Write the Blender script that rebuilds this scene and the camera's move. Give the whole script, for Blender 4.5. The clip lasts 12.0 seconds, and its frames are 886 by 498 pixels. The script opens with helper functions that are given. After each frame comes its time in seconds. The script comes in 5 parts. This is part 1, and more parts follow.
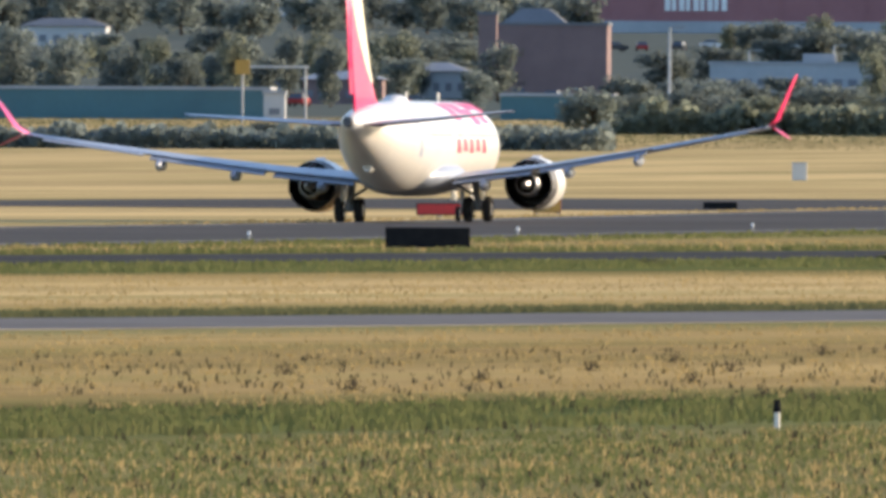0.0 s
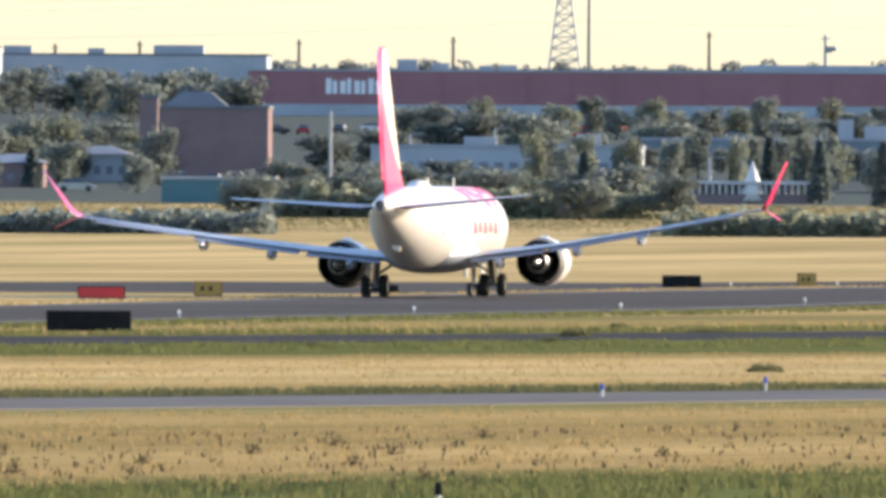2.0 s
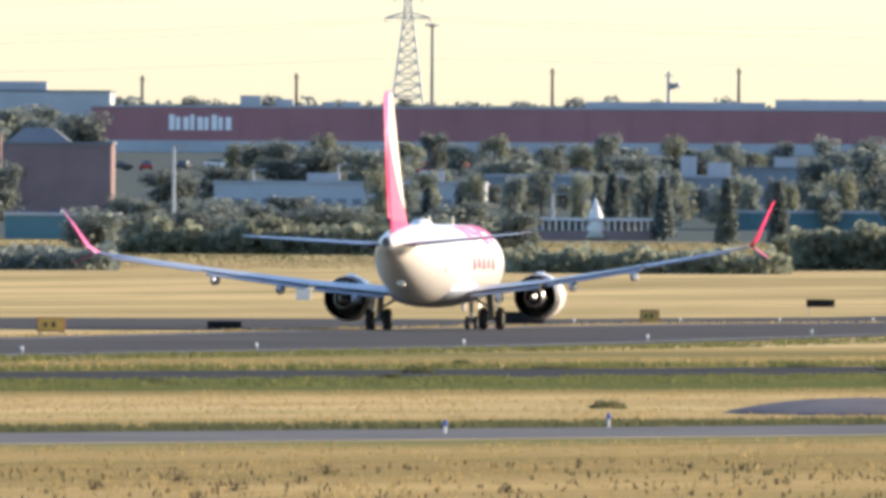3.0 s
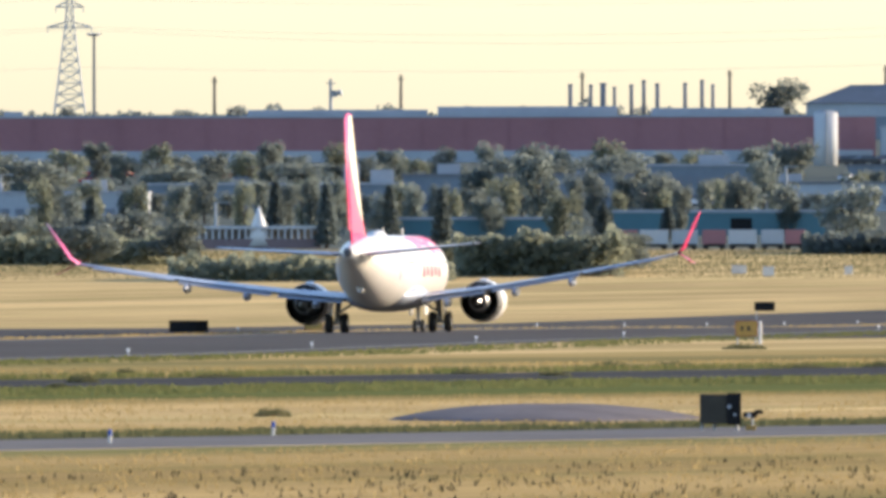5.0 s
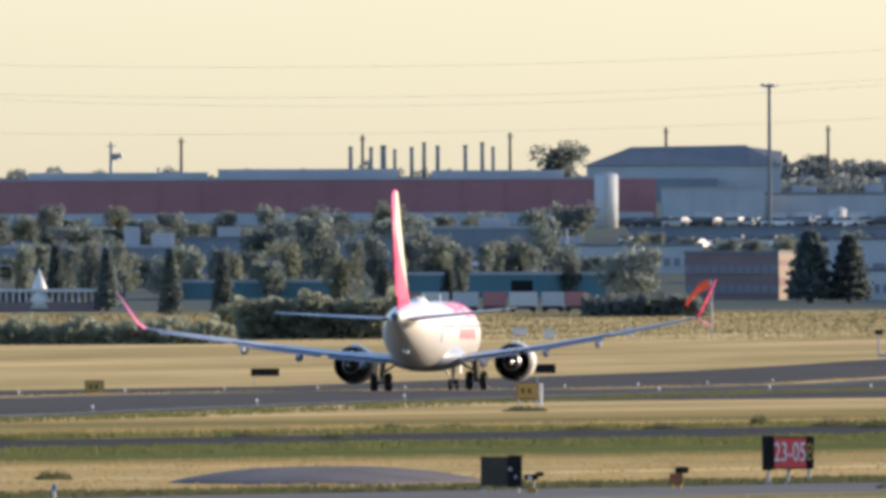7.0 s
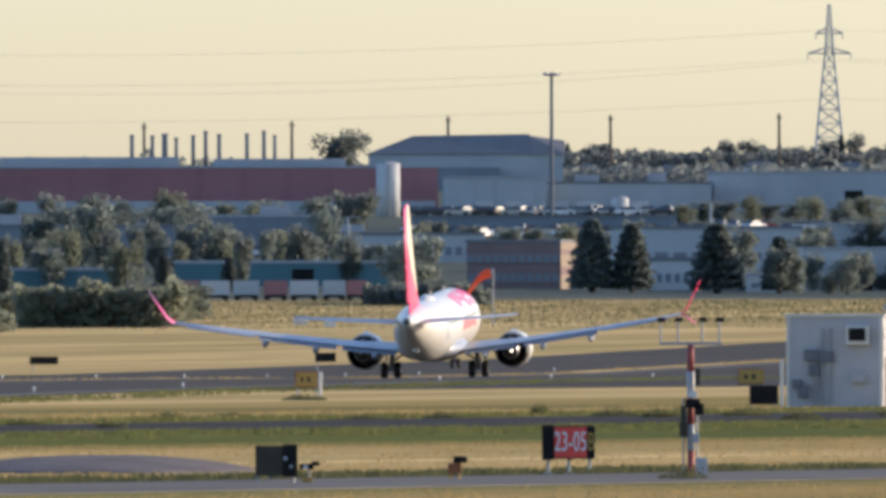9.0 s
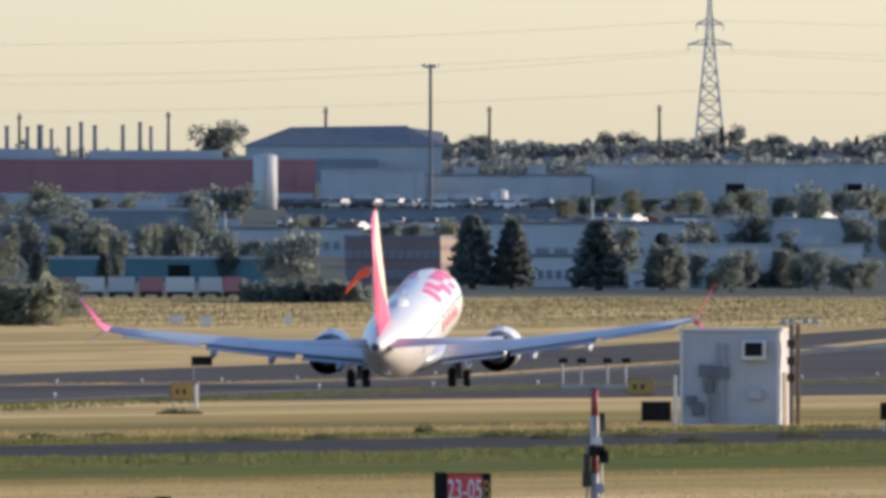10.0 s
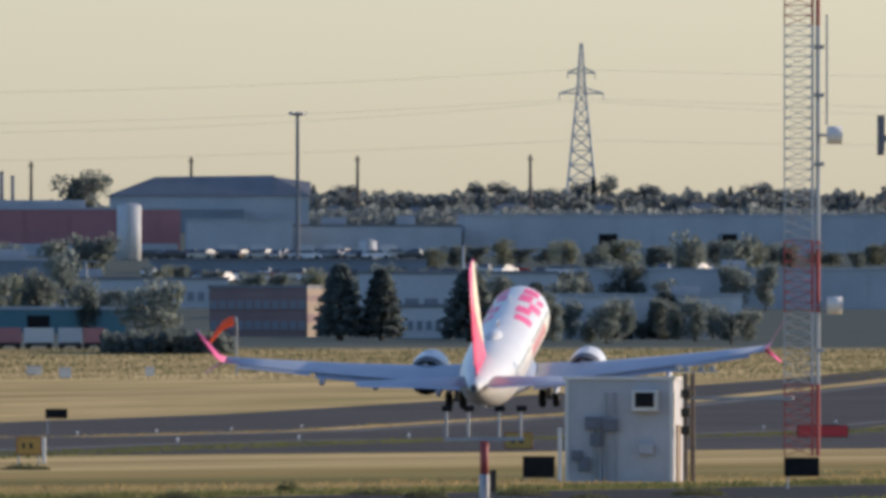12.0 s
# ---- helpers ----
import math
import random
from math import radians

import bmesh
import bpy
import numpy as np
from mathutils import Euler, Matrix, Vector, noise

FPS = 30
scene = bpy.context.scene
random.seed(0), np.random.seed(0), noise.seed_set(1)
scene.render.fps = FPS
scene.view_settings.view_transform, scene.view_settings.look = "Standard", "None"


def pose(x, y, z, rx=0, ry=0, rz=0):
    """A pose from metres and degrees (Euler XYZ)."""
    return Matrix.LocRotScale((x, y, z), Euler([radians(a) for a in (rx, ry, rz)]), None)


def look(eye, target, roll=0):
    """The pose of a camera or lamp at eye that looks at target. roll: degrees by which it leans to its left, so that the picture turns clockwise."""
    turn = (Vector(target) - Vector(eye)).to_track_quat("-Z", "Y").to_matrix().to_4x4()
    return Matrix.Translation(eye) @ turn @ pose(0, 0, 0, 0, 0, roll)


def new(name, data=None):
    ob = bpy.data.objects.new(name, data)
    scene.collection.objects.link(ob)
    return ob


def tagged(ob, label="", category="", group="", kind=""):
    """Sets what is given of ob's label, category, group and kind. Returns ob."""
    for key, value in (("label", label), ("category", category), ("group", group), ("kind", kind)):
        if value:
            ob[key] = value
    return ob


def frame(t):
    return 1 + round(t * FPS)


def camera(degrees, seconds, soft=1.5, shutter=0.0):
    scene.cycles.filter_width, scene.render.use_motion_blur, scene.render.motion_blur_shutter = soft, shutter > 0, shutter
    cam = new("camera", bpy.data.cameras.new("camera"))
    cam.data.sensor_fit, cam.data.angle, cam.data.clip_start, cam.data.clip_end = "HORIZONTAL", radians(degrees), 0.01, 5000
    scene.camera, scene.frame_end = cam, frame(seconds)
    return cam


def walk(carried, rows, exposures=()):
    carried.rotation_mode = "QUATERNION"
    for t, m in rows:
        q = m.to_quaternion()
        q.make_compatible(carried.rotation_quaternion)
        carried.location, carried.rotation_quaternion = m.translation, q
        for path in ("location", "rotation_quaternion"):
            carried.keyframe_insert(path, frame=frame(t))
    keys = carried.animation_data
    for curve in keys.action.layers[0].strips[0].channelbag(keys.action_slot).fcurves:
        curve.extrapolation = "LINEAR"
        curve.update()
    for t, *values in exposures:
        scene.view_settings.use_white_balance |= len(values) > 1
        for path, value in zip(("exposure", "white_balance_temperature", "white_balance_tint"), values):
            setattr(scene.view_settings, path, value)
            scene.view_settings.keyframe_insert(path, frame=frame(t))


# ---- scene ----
# A camera on a tripod follows an airliner's take-off run with a very long lens.
FOCAL = 784 / math.tan(math.radians(1.07))   # angular unit: one unit of U or V is 1 / FOCAL radians
EYE_Z, LEVEL = 3.4, 92.0                     # lens height over the field; V of the true horizon
HEADING = math.radians(7.0)                  # the runway's direction, to the right of +y
CROSS = math.radians(23.5)                   # the direction of the service road and the verges
TAXI = math.radians(16.5)                    # the direction of the near taxiway
GROUND = ((-3000, 0), (600, 0), (800, -0.2), (1045, -0.26), (1170, -0.06), (1330, 0), (1420, -0.08), (1570, -0.38),
          (1700, -0.4), (1900, 0.3), (2200, 2.5), (2450, 5.3), (3000, 10.7), (3600, 17.3), (4200, 24.6), (4600, 31.6),
          (4950, 36.1), (6000, 36.0))


def ground_z(y):
    for (a, za), (b, zb) in zip(GROUND, GROUND[1:]):
        if y <= b:
            return za + (zb - za) * max(0.0, (y - a) / (b - a))
    return GROUND[-1][1]


def spot(u, v, d):
    """The place at distance d ahead in the direction u (to the right), v (down)."""
    return Vector((d * u / FOCAL, d, EYE_Z - d * (v - LEVEL) / FOCAL))


def depth_at(v):
    """How far ahead the ground shows at v."""
    d = 150.0
    while d < 4940:
        if LEVEL + (EYE_Z - ground_z(d)) * FOCAL / d <= v:
            return d
        d += 2.0
    return d


def aim(t, u, v, roll, ahead=0.0, lift=0.0, aside=0.0):
    return (t, pose(aside, ahead, EYE_Z + lift, 90 - math.degrees((v - LEVEL) / FOCAL), -roll, -math.degrees(u / FOCAL)))


cam = camera(2.14, 12.0, soft=3.9)
walk(cam, [
    aim(0, -1550.9, 285.1, 0.34), aim(0.5, -1349.9, 331.0, 0.2), aim(1.0, -1182.7, 221.8, 0.32), aim(1.5, -1062.2, 162.1, 0.36),
    aim(2.0, -951.2, 134.7, 0.3), aim(2.5, -811.4, 101.1, 0.4), aim(3.0, -673.5, 68.8, 0.35), aim(3.2, -613.4, 49.4, 0.3),
    aim(4.8, -148.2, 59.3, -0.1), aim(5.0, -78.1, 53.4, -0.11), aim(5.5, 0.0, 0.0, -0.12), aim(6.0, 91.5, -58.4, -0.12),
    aim(6.5, 204.9, -64.6, -0.24), aim(7.0, 310.1, -56.3, -0.21), aim(7.2, 354.1, -52.7, -0.2),
    aim(8.6, 626.0, -50.0, -0.15), aim(8.8, 659.8, -45.4, -0.15, 3.0, -0.02, 0.08), aim(9.0, 695.6, -36.3, -0.1, 9.0, -0.05, 0.23), aim(9.5, 740.0, -58.4, -0.1, 27.0, -0.15, 0.68),
    aim(10.0, 914.4, -13.3, 0.0, 45.0, 1.02, 0.65), aim(10.5, 1125.4, -29.9, 0.0, 64.0, 0.87, 1.09), aim(11.0, 1138.7, -44.9, 0.0, 83.0, 0.74, 1.54),
    aim(11.5, 1110.0, -74.7, 0.0, 101.0, 0.84, 1.75), aim(12.0, 1148.2, -109.6, 0.0, 118.0, 0.75, 2.34)],
     exposures=((0, 1.12, 5420, 15), (1.0, 1.4, 5400, 15), (1.5, 1.4, 5380, 16), (3.0, 1.36, 5380, 16), (5.5, 1.22, 5350, 16), (6.5, 0.95, 5320, 17), (7.0, 0.95, 5300, 17), (9.0, 0.82, 5280, 17),
                (9.5, 0.95, 5280, 17), (10.0, 0.78, 5220, 18), (10.5, 0.8, 5200, 18), (11.5, 0.76, 5180, 18), (12.0, 0.45, 5150, 18)))


# ---- sky and sun ----
SUN_EL, SUN_AZ = math.radians(14), math.radians(66)
world = bpy.data.worlds.new("sky")
scene.world = world
world.use_nodes = True
wn = world.node_tree.nodes
sky = wn.new("ShaderNodeTexSky")
sky.sky_type, sky.sun_disc = "NISHITA", False
sky.sun_elevation, sky.sun_rotation = SUN_EL, SUN_AZ
sky.air_density, sky.dust_density, sky.ozone_density = 0.95, 1.0, 0.8
wn["Background"].inputs["Strength"].default_value = 0.13
world.node_tree.links.new(sky.outputs["Color"], wn["Background"].inputs["Color"])
sun = new("sun", bpy.data.lights.new("sun", "SUN"))
sun.data.energy, sun.data.angle, sun.data.color = 3.7, math.radians(0.6), (1.0, 0.74, 0.42)
sun.matrix_world = look((0, 0, 0), (-math.sin(SUN_AZ) * math.cos(SUN_EL), -math.cos(SUN_AZ) * math.cos(SUN_EL), -math.sin(SUN_EL)))


# ---- materials ----
def material(name, color, rough=0.7, metal=0.0, second=None, scale=1.0, bump=0.0, detail=6.0, fine=None, rand=0.0, thin=0.0):
    """A base colour that wanders to a second one by noise at two scales, with relief and, for repeats, a shift per object."""
    m = bpy.data.materials.new(name)
    m.use_nodes = True
    nt = m.node_tree
    bs = nt.nodes["Principled BSDF"]
    bs.inputs["Roughness"].default_value, bs.inputs["Metallic"].default_value = rough, metal
    if rough >= 0.8:
        bs.inputs["Specular IOR Level"].default_value = 0.04
    co = nt.nodes.new("ShaderNodeTexCoord")
    n1 = nt.nodes.new("ShaderNodeTexNoise")
    n1.inputs["Scale"].default_value, n1.inputs["Detail"].default_value = scale, detail
    nt.links.new(co.outputs["Object"], n1.inputs["Vector"])
    n2 = nt.nodes.new("ShaderNodeTexNoise")
    n2.inputs["Scale"].default_value, n2.inputs["Detail"].default_value = (fine or scale * 9), 3.0
    nt.links.new(co.outputs["Object"], n2.inputs["Vector"])
    add = nt.nodes.new("ShaderNodeMath")
    add.operation = "MULTIPLY_ADD"
    add.inputs[1].default_value = 0.45
    nt.links.new(n2.outputs["Fac"], add.inputs[0])
    nt.links.new(n1.outputs["Fac"], add.inputs[2])
    rmp = nt.nodes.new("ShaderNodeMapRange")
    rmp.inputs["From Min"].default_value, rmp.inputs["From Max"].default_value = 0.5, 0.95
    nt.links.new(add.outputs[0], rmp.inputs["Value"])
    mix = nt.nodes.new("ShaderNodeMix")
    mix.data_type = "RGBA"
    second = second or tuple(c * 0.8 for c in color)
    mix.inputs[6].default_value, mix.inputs[7].default_value = (*color, 1), (*second, 1)
    nt.links.new(rmp.outputs[0], mix.inputs[0])
    out = mix.outputs[2]
    if rand:
        info = nt.nodes.new("ShaderNodeObjectInfo")
        hsv = nt.nodes.new("ShaderNodeHueSaturation")
        mr = nt.nodes.new("ShaderNodeMapRange")
        mr.inputs["To Min"].default_value, mr.inputs["To Max"].default_value = 1 - rand, 1 + rand
        nt.links.new(info.outputs["Random"], mr.inputs["Value"])
        nt.links.new(mr.outputs[0], hsv.inputs["Value"])
        nt.links.new(out, hsv.inputs["Color"])
        out = hsv.outputs["Color"]
    nt.links.new(out, bs.inputs["Base Color"])
    if thin:                                                   # leaves and blades let light through
        tl = nt.nodes.new("ShaderNodeBsdfTranslucent")
        nt.links.new(out, tl.inputs["Color"])
        ms = nt.nodes.new("ShaderNodeMixShader")
        ms.inputs[0].default_value = thin
        nt.links.new(bs.outputs[0], ms.inputs[1])
        nt.links.new(tl.outputs[0], ms.inputs[2])
        nt.links.new(ms.outputs[0], nt.nodes["Material Output"].inputs["Surface"])
    if bump:
        bp = nt.nodes.new("ShaderNodeBump")
        bp.inputs["Strength"].default_value, bp.inputs["Distance"].default_value = 1.0, bump
        nt.links.new(add.outputs[0], bp.inputs["Height"])
        nt.links.new(bp.outputs["Normal"], bs.inputs["Normal"])
    return m


def grass_material():
    """Dry straw and green verges that run along the runway, with patches."""
    m = bpy.data.materials.new("field_grass")
    m.use_nodes = True
    nt, L = m.node_tree, m.node_tree.links
    bs = nt.nodes["Principled BSDF"]
    bs.inputs["Roughness"].default_value = 0.95
    bs.inputs["Specular IOR Level"].default_value = 0.0
    co = nt.nodes.new("ShaderNodeTexCoord")
    mp = nt.nodes.new("ShaderNodeMapping")
    mp.inputs["Rotation"].default_value = (0, 0, CROSS)        # x across the near roads, y along them
    L.new(co.outputs["Object"], mp.inputs["Vector"])
    sx = nt.nodes.new("ShaderNodeSeparateXYZ")
    L.new(mp.outputs[0], sx.inputs[0])
    st = nt.nodes.new("ShaderNodeMapping")
    st.inputs["Scale"].default_value = (0.35, 0.03, 1)
    L.new(mp.outputs[0], st.inputs["Vector"])
    big = nt.nodes.new("ShaderNodeTexNoise")
    big.inputs["Scale"].default_value, big.inputs["Detail"].default_value = 1.0, 5.0
    L.new(st.outputs[0], big.inputs["Vector"])
    wob = nt.nodes.new("ShaderNodeMath")
    wob.operation = "MULTIPLY_ADD"
    wob.inputs[1].default_value = 5.0
    L.new(big.outputs["Fac"], wob.inputs[0])
    L.new(sx.outputs["X"], wob.inputs[2])
    pos = nt.nodes.new("ShaderNodeMapRange")                   # 0 at 420 m to the left, 1 at the camera's own line
    pos.inputs["From Min"].default_value, pos.inputs["From Max"].default_value = -418.0, 2.0
    L.new(wob.outputs[0], pos.inputs["Value"])
    ramp = nt.nodes.new("ShaderNodeValToRGB")
    straw, pale, green, deep, olive = (0.40, 0.28, 0.11, 1), (0.56, 0.405, 0.18, 1), (0.125, 0.135, 0.047, 1), (0.05, 0.062, 0.024, 1), (0.24, 0.205, 0.085, 1)
    # deep at 202 paints the grass edge's shadow; at 131 it is weeds.
    stops = ((420, pale), (405, straw), (382, olive), (368, straw), (350, olive), (335, straw), (312, green), (281, green), (266, green), (258, straw), (225, pale),
             (207, straw), (202, deep), (184, olive), (178, straw), (138, straw), (131, deep), (121, green), (116, olive), (0, olive))
    el = ramp.color_ramp.elements
    while len(el) < len(stops):
        el.new(0.5)
    for e, (p, c) in zip(el, stops):
        e.position, e.color = 1 - p / 420, c
    L.new(pos.outputs[0], ramp.inputs[0])
    fine = nt.nodes.new("ShaderNodeTexNoise")
    fine.inputs["Scale"].default_value, fine.inputs["Detail"].default_value = 0.9, 8.0
    L.new(st.outputs[0], fine.inputs["Vector"])
    fine.inputs["Scale"].default_value = 2.0
    val = nt.nodes.new("ShaderNodeMapRange")
    val.inputs["From Min"].default_value, val.inputs["From Max"].default_value = 0.3, 0.7
    val.inputs["To Min"].default_value, val.inputs["To Max"].default_value = 0.84, 1.16
    L.new(fine.outputs["Fac"], val.inputs["Value"])
    broad = nt.nodes.new("ShaderNodeTexNoise")
    broad.inputs["Scale"].default_value, broad.inputs["Detail"].default_value = 0.16, 4.0
    L.new(st.outputs[0], broad.inputs["Vector"])
    bv = nt.nodes.new("ShaderNodeMapRange")
    bv.inputs["From Min"].default_value, bv.inputs["From Max"].default_value = 0.36, 0.64
    bv.inputs["To Min"].default_value, bv.inputs["To Max"].default_value = 0.80, 1.16
    L.new(broad.outputs["Fac"], bv.inputs["Value"])
    both = nt.nodes.new("ShaderNodeMath")
    both.operation = "MULTIPLY"
    L.new(val.outputs[0], both.inputs[0])
    L.new(bv.outputs[0], both.inputs[1])
    hsv = nt.nodes.new("ShaderNodeHueSaturation")
    L.new(both.outputs[0], hsv.inputs["Value"])
    L.new(ramp.outputs[0], hsv.inputs["Color"])
    patch = nt.nodes.new("ShaderNodeTexNoise")
    patch.inputs["Scale"].default_value, patch.inputs["Detail"].default_value = 0.35, 4.0
    L.new(st.outputs[0], patch.inputs["Vector"])
    pr = nt.nodes.new("ShaderNodeMapRange")
    pr.inputs["From Min"].default_value, pr.inputs["From Max"].default_value, pr.inputs["To Max"].default_value = 0.45, 0.7, 0.55
    L.new(patch.outputs["Fac"], pr.inputs["Value"])
    mix = nt.nodes.new("ShaderNodeMix")
    mix.data_type = "RGBA"
    mix.inputs[7].default_value = (0.17, 0.17, 0.05, 1)
    L.new(pr.outputs[0], mix.inputs[0])
    L.new(hsv.outputs[0], mix.inputs[6])
    far = nt.nodes.new("ShaderNodeSeparateXYZ")                # past the field the soil is mown green and grey
    L.new(co.outputs["Object"], far.inputs[0])
    fr = nt.nodes.new("ShaderNodeMapRange")
    fr.inputs["From Min"].default_value, fr.inputs["From Max"].default_value = 2450.0, 2500.0
    L.new(far.outputs["Y"], fr.inputs["Value"])
    town = nt.nodes.new("ShaderNodeMix")
    town.data_type = "RGBA"
    town.inputs[6].default_value, town.inputs[7].default_value = (0.10, 0.115, 0.09, 1), (0.14, 0.15, 0.135, 1)
    L.new(patch.outputs["Fac"], town.inputs[0])
    fin = nt.nodes.new("ShaderNodeMix")
    fin.data_type = "RGBA"
    L.new(fr.outputs[0], fin.inputs[0])
    L.new(mix.outputs[2], fin.inputs[6])
    L.new(town.outputs[2], fin.inputs[7])
    L.new(fin.outputs[2], bs.inputs["Base Color"])
    return m


GRASS = grass_material()
ASPHALT = material("asphalt", (0.092, 0.083, 0.074), 0.95, second=(0.055, 0.05, 0.045), scale=0.05, fine=1.2)
DARK_ASPHALT = material("fresh_dark_asphalt", (0.05, 0.047, 0.045), 0.95, second=(0.035, 0.033, 0.032), scale=0.1, fine=1.5)
OLD_ASPHALT = material("worn_asphalt", (0.185, 0.17, 0.15), 0.9, second=(0.12, 0.11, 0.10), scale=0.2, fine=3)
ROAD_PAINT = material("white_road_paint", (0.24, 0.24, 0.23), 0.85, second=(0.12, 0.12, 0.115), scale=0.6)
WHITE = material("white_paint", (0.66, 0.63, 0.57), 0.3, second=(0.58, 0.555, 0.50), scale=0.5)
CREAM = material("cream_paint", (0.78, 0.70, 0.52), 0.35, second=(0.70, 0.62, 0.45), scale=0.6)
PINK = material("pink_paint", (0.80, 0.035, 0.16), 0.35, second=(0.72, 0.03, 0.14), scale=0.6)
MARK_PINK = material("deep_pink_paint", (0.50, 0.015, 0.07), 0.4, second=(0.42, 0.014, 0.06), scale=0.6)
GREY_PAINT = material("grey_wing_paint", (0.34, 0.36, 0.40), 0.38, second=(0.28, 0.30, 0.34), scale=0.7)
# Dark copy of the wing paint that stands for shade under the tailplane.
SHADE_PAINT = material("underside_shade_paint", (0.06, 0.068, 0.10), 0.8, second=(0.045, 0.05, 0.075), scale=0.7)
METAL = material("bare_metal", (0.55, 0.55, 0.56), 0.35, 0.9, second=(0.4, 0.4, 0.42), scale=3)
DARK_METAL = material("burnt_metal", (0.11, 0.105, 0.105), 0.55, 0.5, second=(0.06, 0.058, 0.058), scale=3)
RUBBER = material("tyre_rubber", (0.025, 0.025, 0.027), 0.85, second=(0.04, 0.038, 0.036), scale=8)
GLASS = material("dark_window_glass", (0.06, 0.07, 0.08), 0.1, second=(0.09, 0.10, 0.11), scale=2)
CAR_GLASS = material("car_window_glass", (0.06, 0.07, 0.08), 0.5, second=(0.08, 0.09, 0.10), scale=2)
# Lighter than plain glass: the colour carries the haze over far windows.
FAR_GLASS = material("haze_grey_window_glass", (0.19, 0.20, 0.22), 0.8, second=(0.23, 0.24, 0.255), scale=0.5)
# The pale grey base stands in for sky reflected in the cabin windows.
CABIN_GLASS = material("sky_greyed_cabin_glass", (0.30, 0.31, 0.33), 0.1, second=(0.24, 0.25, 0.27), scale=2)
BLACK = material("black_sign_back", (0.014, 0.014, 0.015), 0.85, second=(0.024, 0.023, 0.022), scale=3)
SIGN_RED = material("red_sign_face", (0.62, 0.03, 0.03), 0.4, second=(0.5, 0.025, 0.025), scale=4)
HOLD_RED = material("bright_red_sign_face", (0.78, 0.07, 0.05), 0.4, second=(0.68, 0.05, 0.04), scale=4)
SIGN_YELLOW = material("yellow_sign_face", (0.48, 0.30, 0.05), 0.5, second=(0.38, 0.22, 0.04), scale=4)
SIGN_WHITE = material("white_sign_letters", (0.85, 0.85, 0.82), 0.5)
HUT_WALL = material("pale_hut_wall", (0.43, 0.425, 0.43), 0.6, second=(0.35, 0.345, 0.35), scale=0.9, fine=7)
CABINET = material("grey_cabinet", (0.075, 0.066, 0.05), 0.85, second=(0.05, 0.045, 0.035), scale=2)
RUST = material("rusty_orange_paint", (0.30, 0.10, 0.035), 0.75, second=(0.18, 0.07, 0.03), scale=3)
WIRE_BOX = material("blue_grey_box", (0.15, 0.155, 0.175), 0.7, second=(0.11, 0.115, 0.13), scale=2)
RED_PAINT = material("red_mast_paint", (0.34, 0.055, 0.05), 0.65, second=(0.24, 0.05, 0.045), scale=2)
STEEL = material("galvanised_steel", (0.34, 0.35, 0.36), 0.5, 0.4, second=(0.25, 0.26, 0.27), scale=1.5)
ORANGE = material("orange_fabric", (0.85, 0.10, 0.02), 0.7, second=(0.75, 0.08, 0.02), scale=2)
LAMP_GLASS = material("frosted_lamp_glass", (0.85, 0.85, 0.8), 0.2)
BLUE_GLASS = material("blue_lamp_glass", (0.02, 0.05, 0.3), 0.2)
# Brick, cladding and roof colours are greyed and paled to mimic distance haze.
BRICK_RED = material("red_cladding", (0.35, 0.175, 0.175), 0.8, second=(0.30, 0.15, 0.15), scale=0.08, fine=1)
BROWN_BRICK = material("brown_brick", (0.24, 0.175, 0.165), 0.9, second=(0.19, 0.14, 0.135), scale=0.3, fine=4)
PALE_WALL = material("pale_concrete_wall", (0.44, 0.46, 0.465), 0.85, second=(0.35, 0.37, 0.38), scale=0.12, fine=1.5)
WHITE_WALL = material("white_rendered_wall", (0.54, 0.54, 0.52), 0.8, second=(0.44, 0.44, 0.43), scale=0.15, fine=2)
BLUE_WALL = material("blue_grey_cladding", (0.22, 0.25, 0.275), 0.8, second=(0.175, 0.20, 0.225), scale=0.2, fine=2)
TEAL_WALL = material("teal_cladding", (0.085, 0.175, 0.195), 0.75, second=(0.07, 0.14, 0.16), scale=0.2, fine=2)
TAN_WALL = material("tan_brick_wall", (0.30, 0.245, 0.185), 0.85, second=(0.24, 0.195, 0.15), scale=0.3, fine=3)
ROOF = material("dark_roofing", (0.20, 0.205, 0.215), 0.9, second=(0.16, 0.165, 0.172), scale=0.3)
PALE_ROOF = material("pale_roofing", (0.40, 0.41, 0.42), 0.8, second=(0.32, 0.33, 0.34), scale=0.2)
# Far foliage is lifted and greyed in colour to stand in for haze.
LEAF = material("leaves", (0.165, 0.19, 0.17), 0.85, second=(0.20, 0.22, 0.19), scale=0.6, rand=0.2, thin=0.68)
FAR_LEAF = material("haze_pale_ridge_leaves", (0.165, 0.185, 0.18), 0.85, second=(0.19, 0.205, 0.195), scale=0.4, rand=0.15, thin=0.68)
CONIFER = material("conifer_needles", (0.14, 0.165, 0.155), 0.85, second=(0.165, 0.19, 0.175), scale=0.8, rand=0.2, thin=0.68)
OLIVE_LEAF = material("olive_leaves", (0.18, 0.195, 0.14), 0.85, second=(0.215, 0.225, 0.16), scale=0.7, rand=0.2, thin=0.68)
BARK = material("bark", (0.10, 0.075, 0.055), 0.95, second=(0.06, 0.048, 0.038), scale=3, bump=0.02)
WOOD_POLE = material("weathered_wood", (0.17, 0.14, 0.115), 0.9, second=(0.12, 0.10, 0.085), scale=1.5)
SCRUB_OLIVE = material("dry_olive_scrub", (0.25, 0.205, 0.10), 0.9, second=(0.17, 0.155, 0.075), scale=0.05, fine=0.6, thin=0.4)
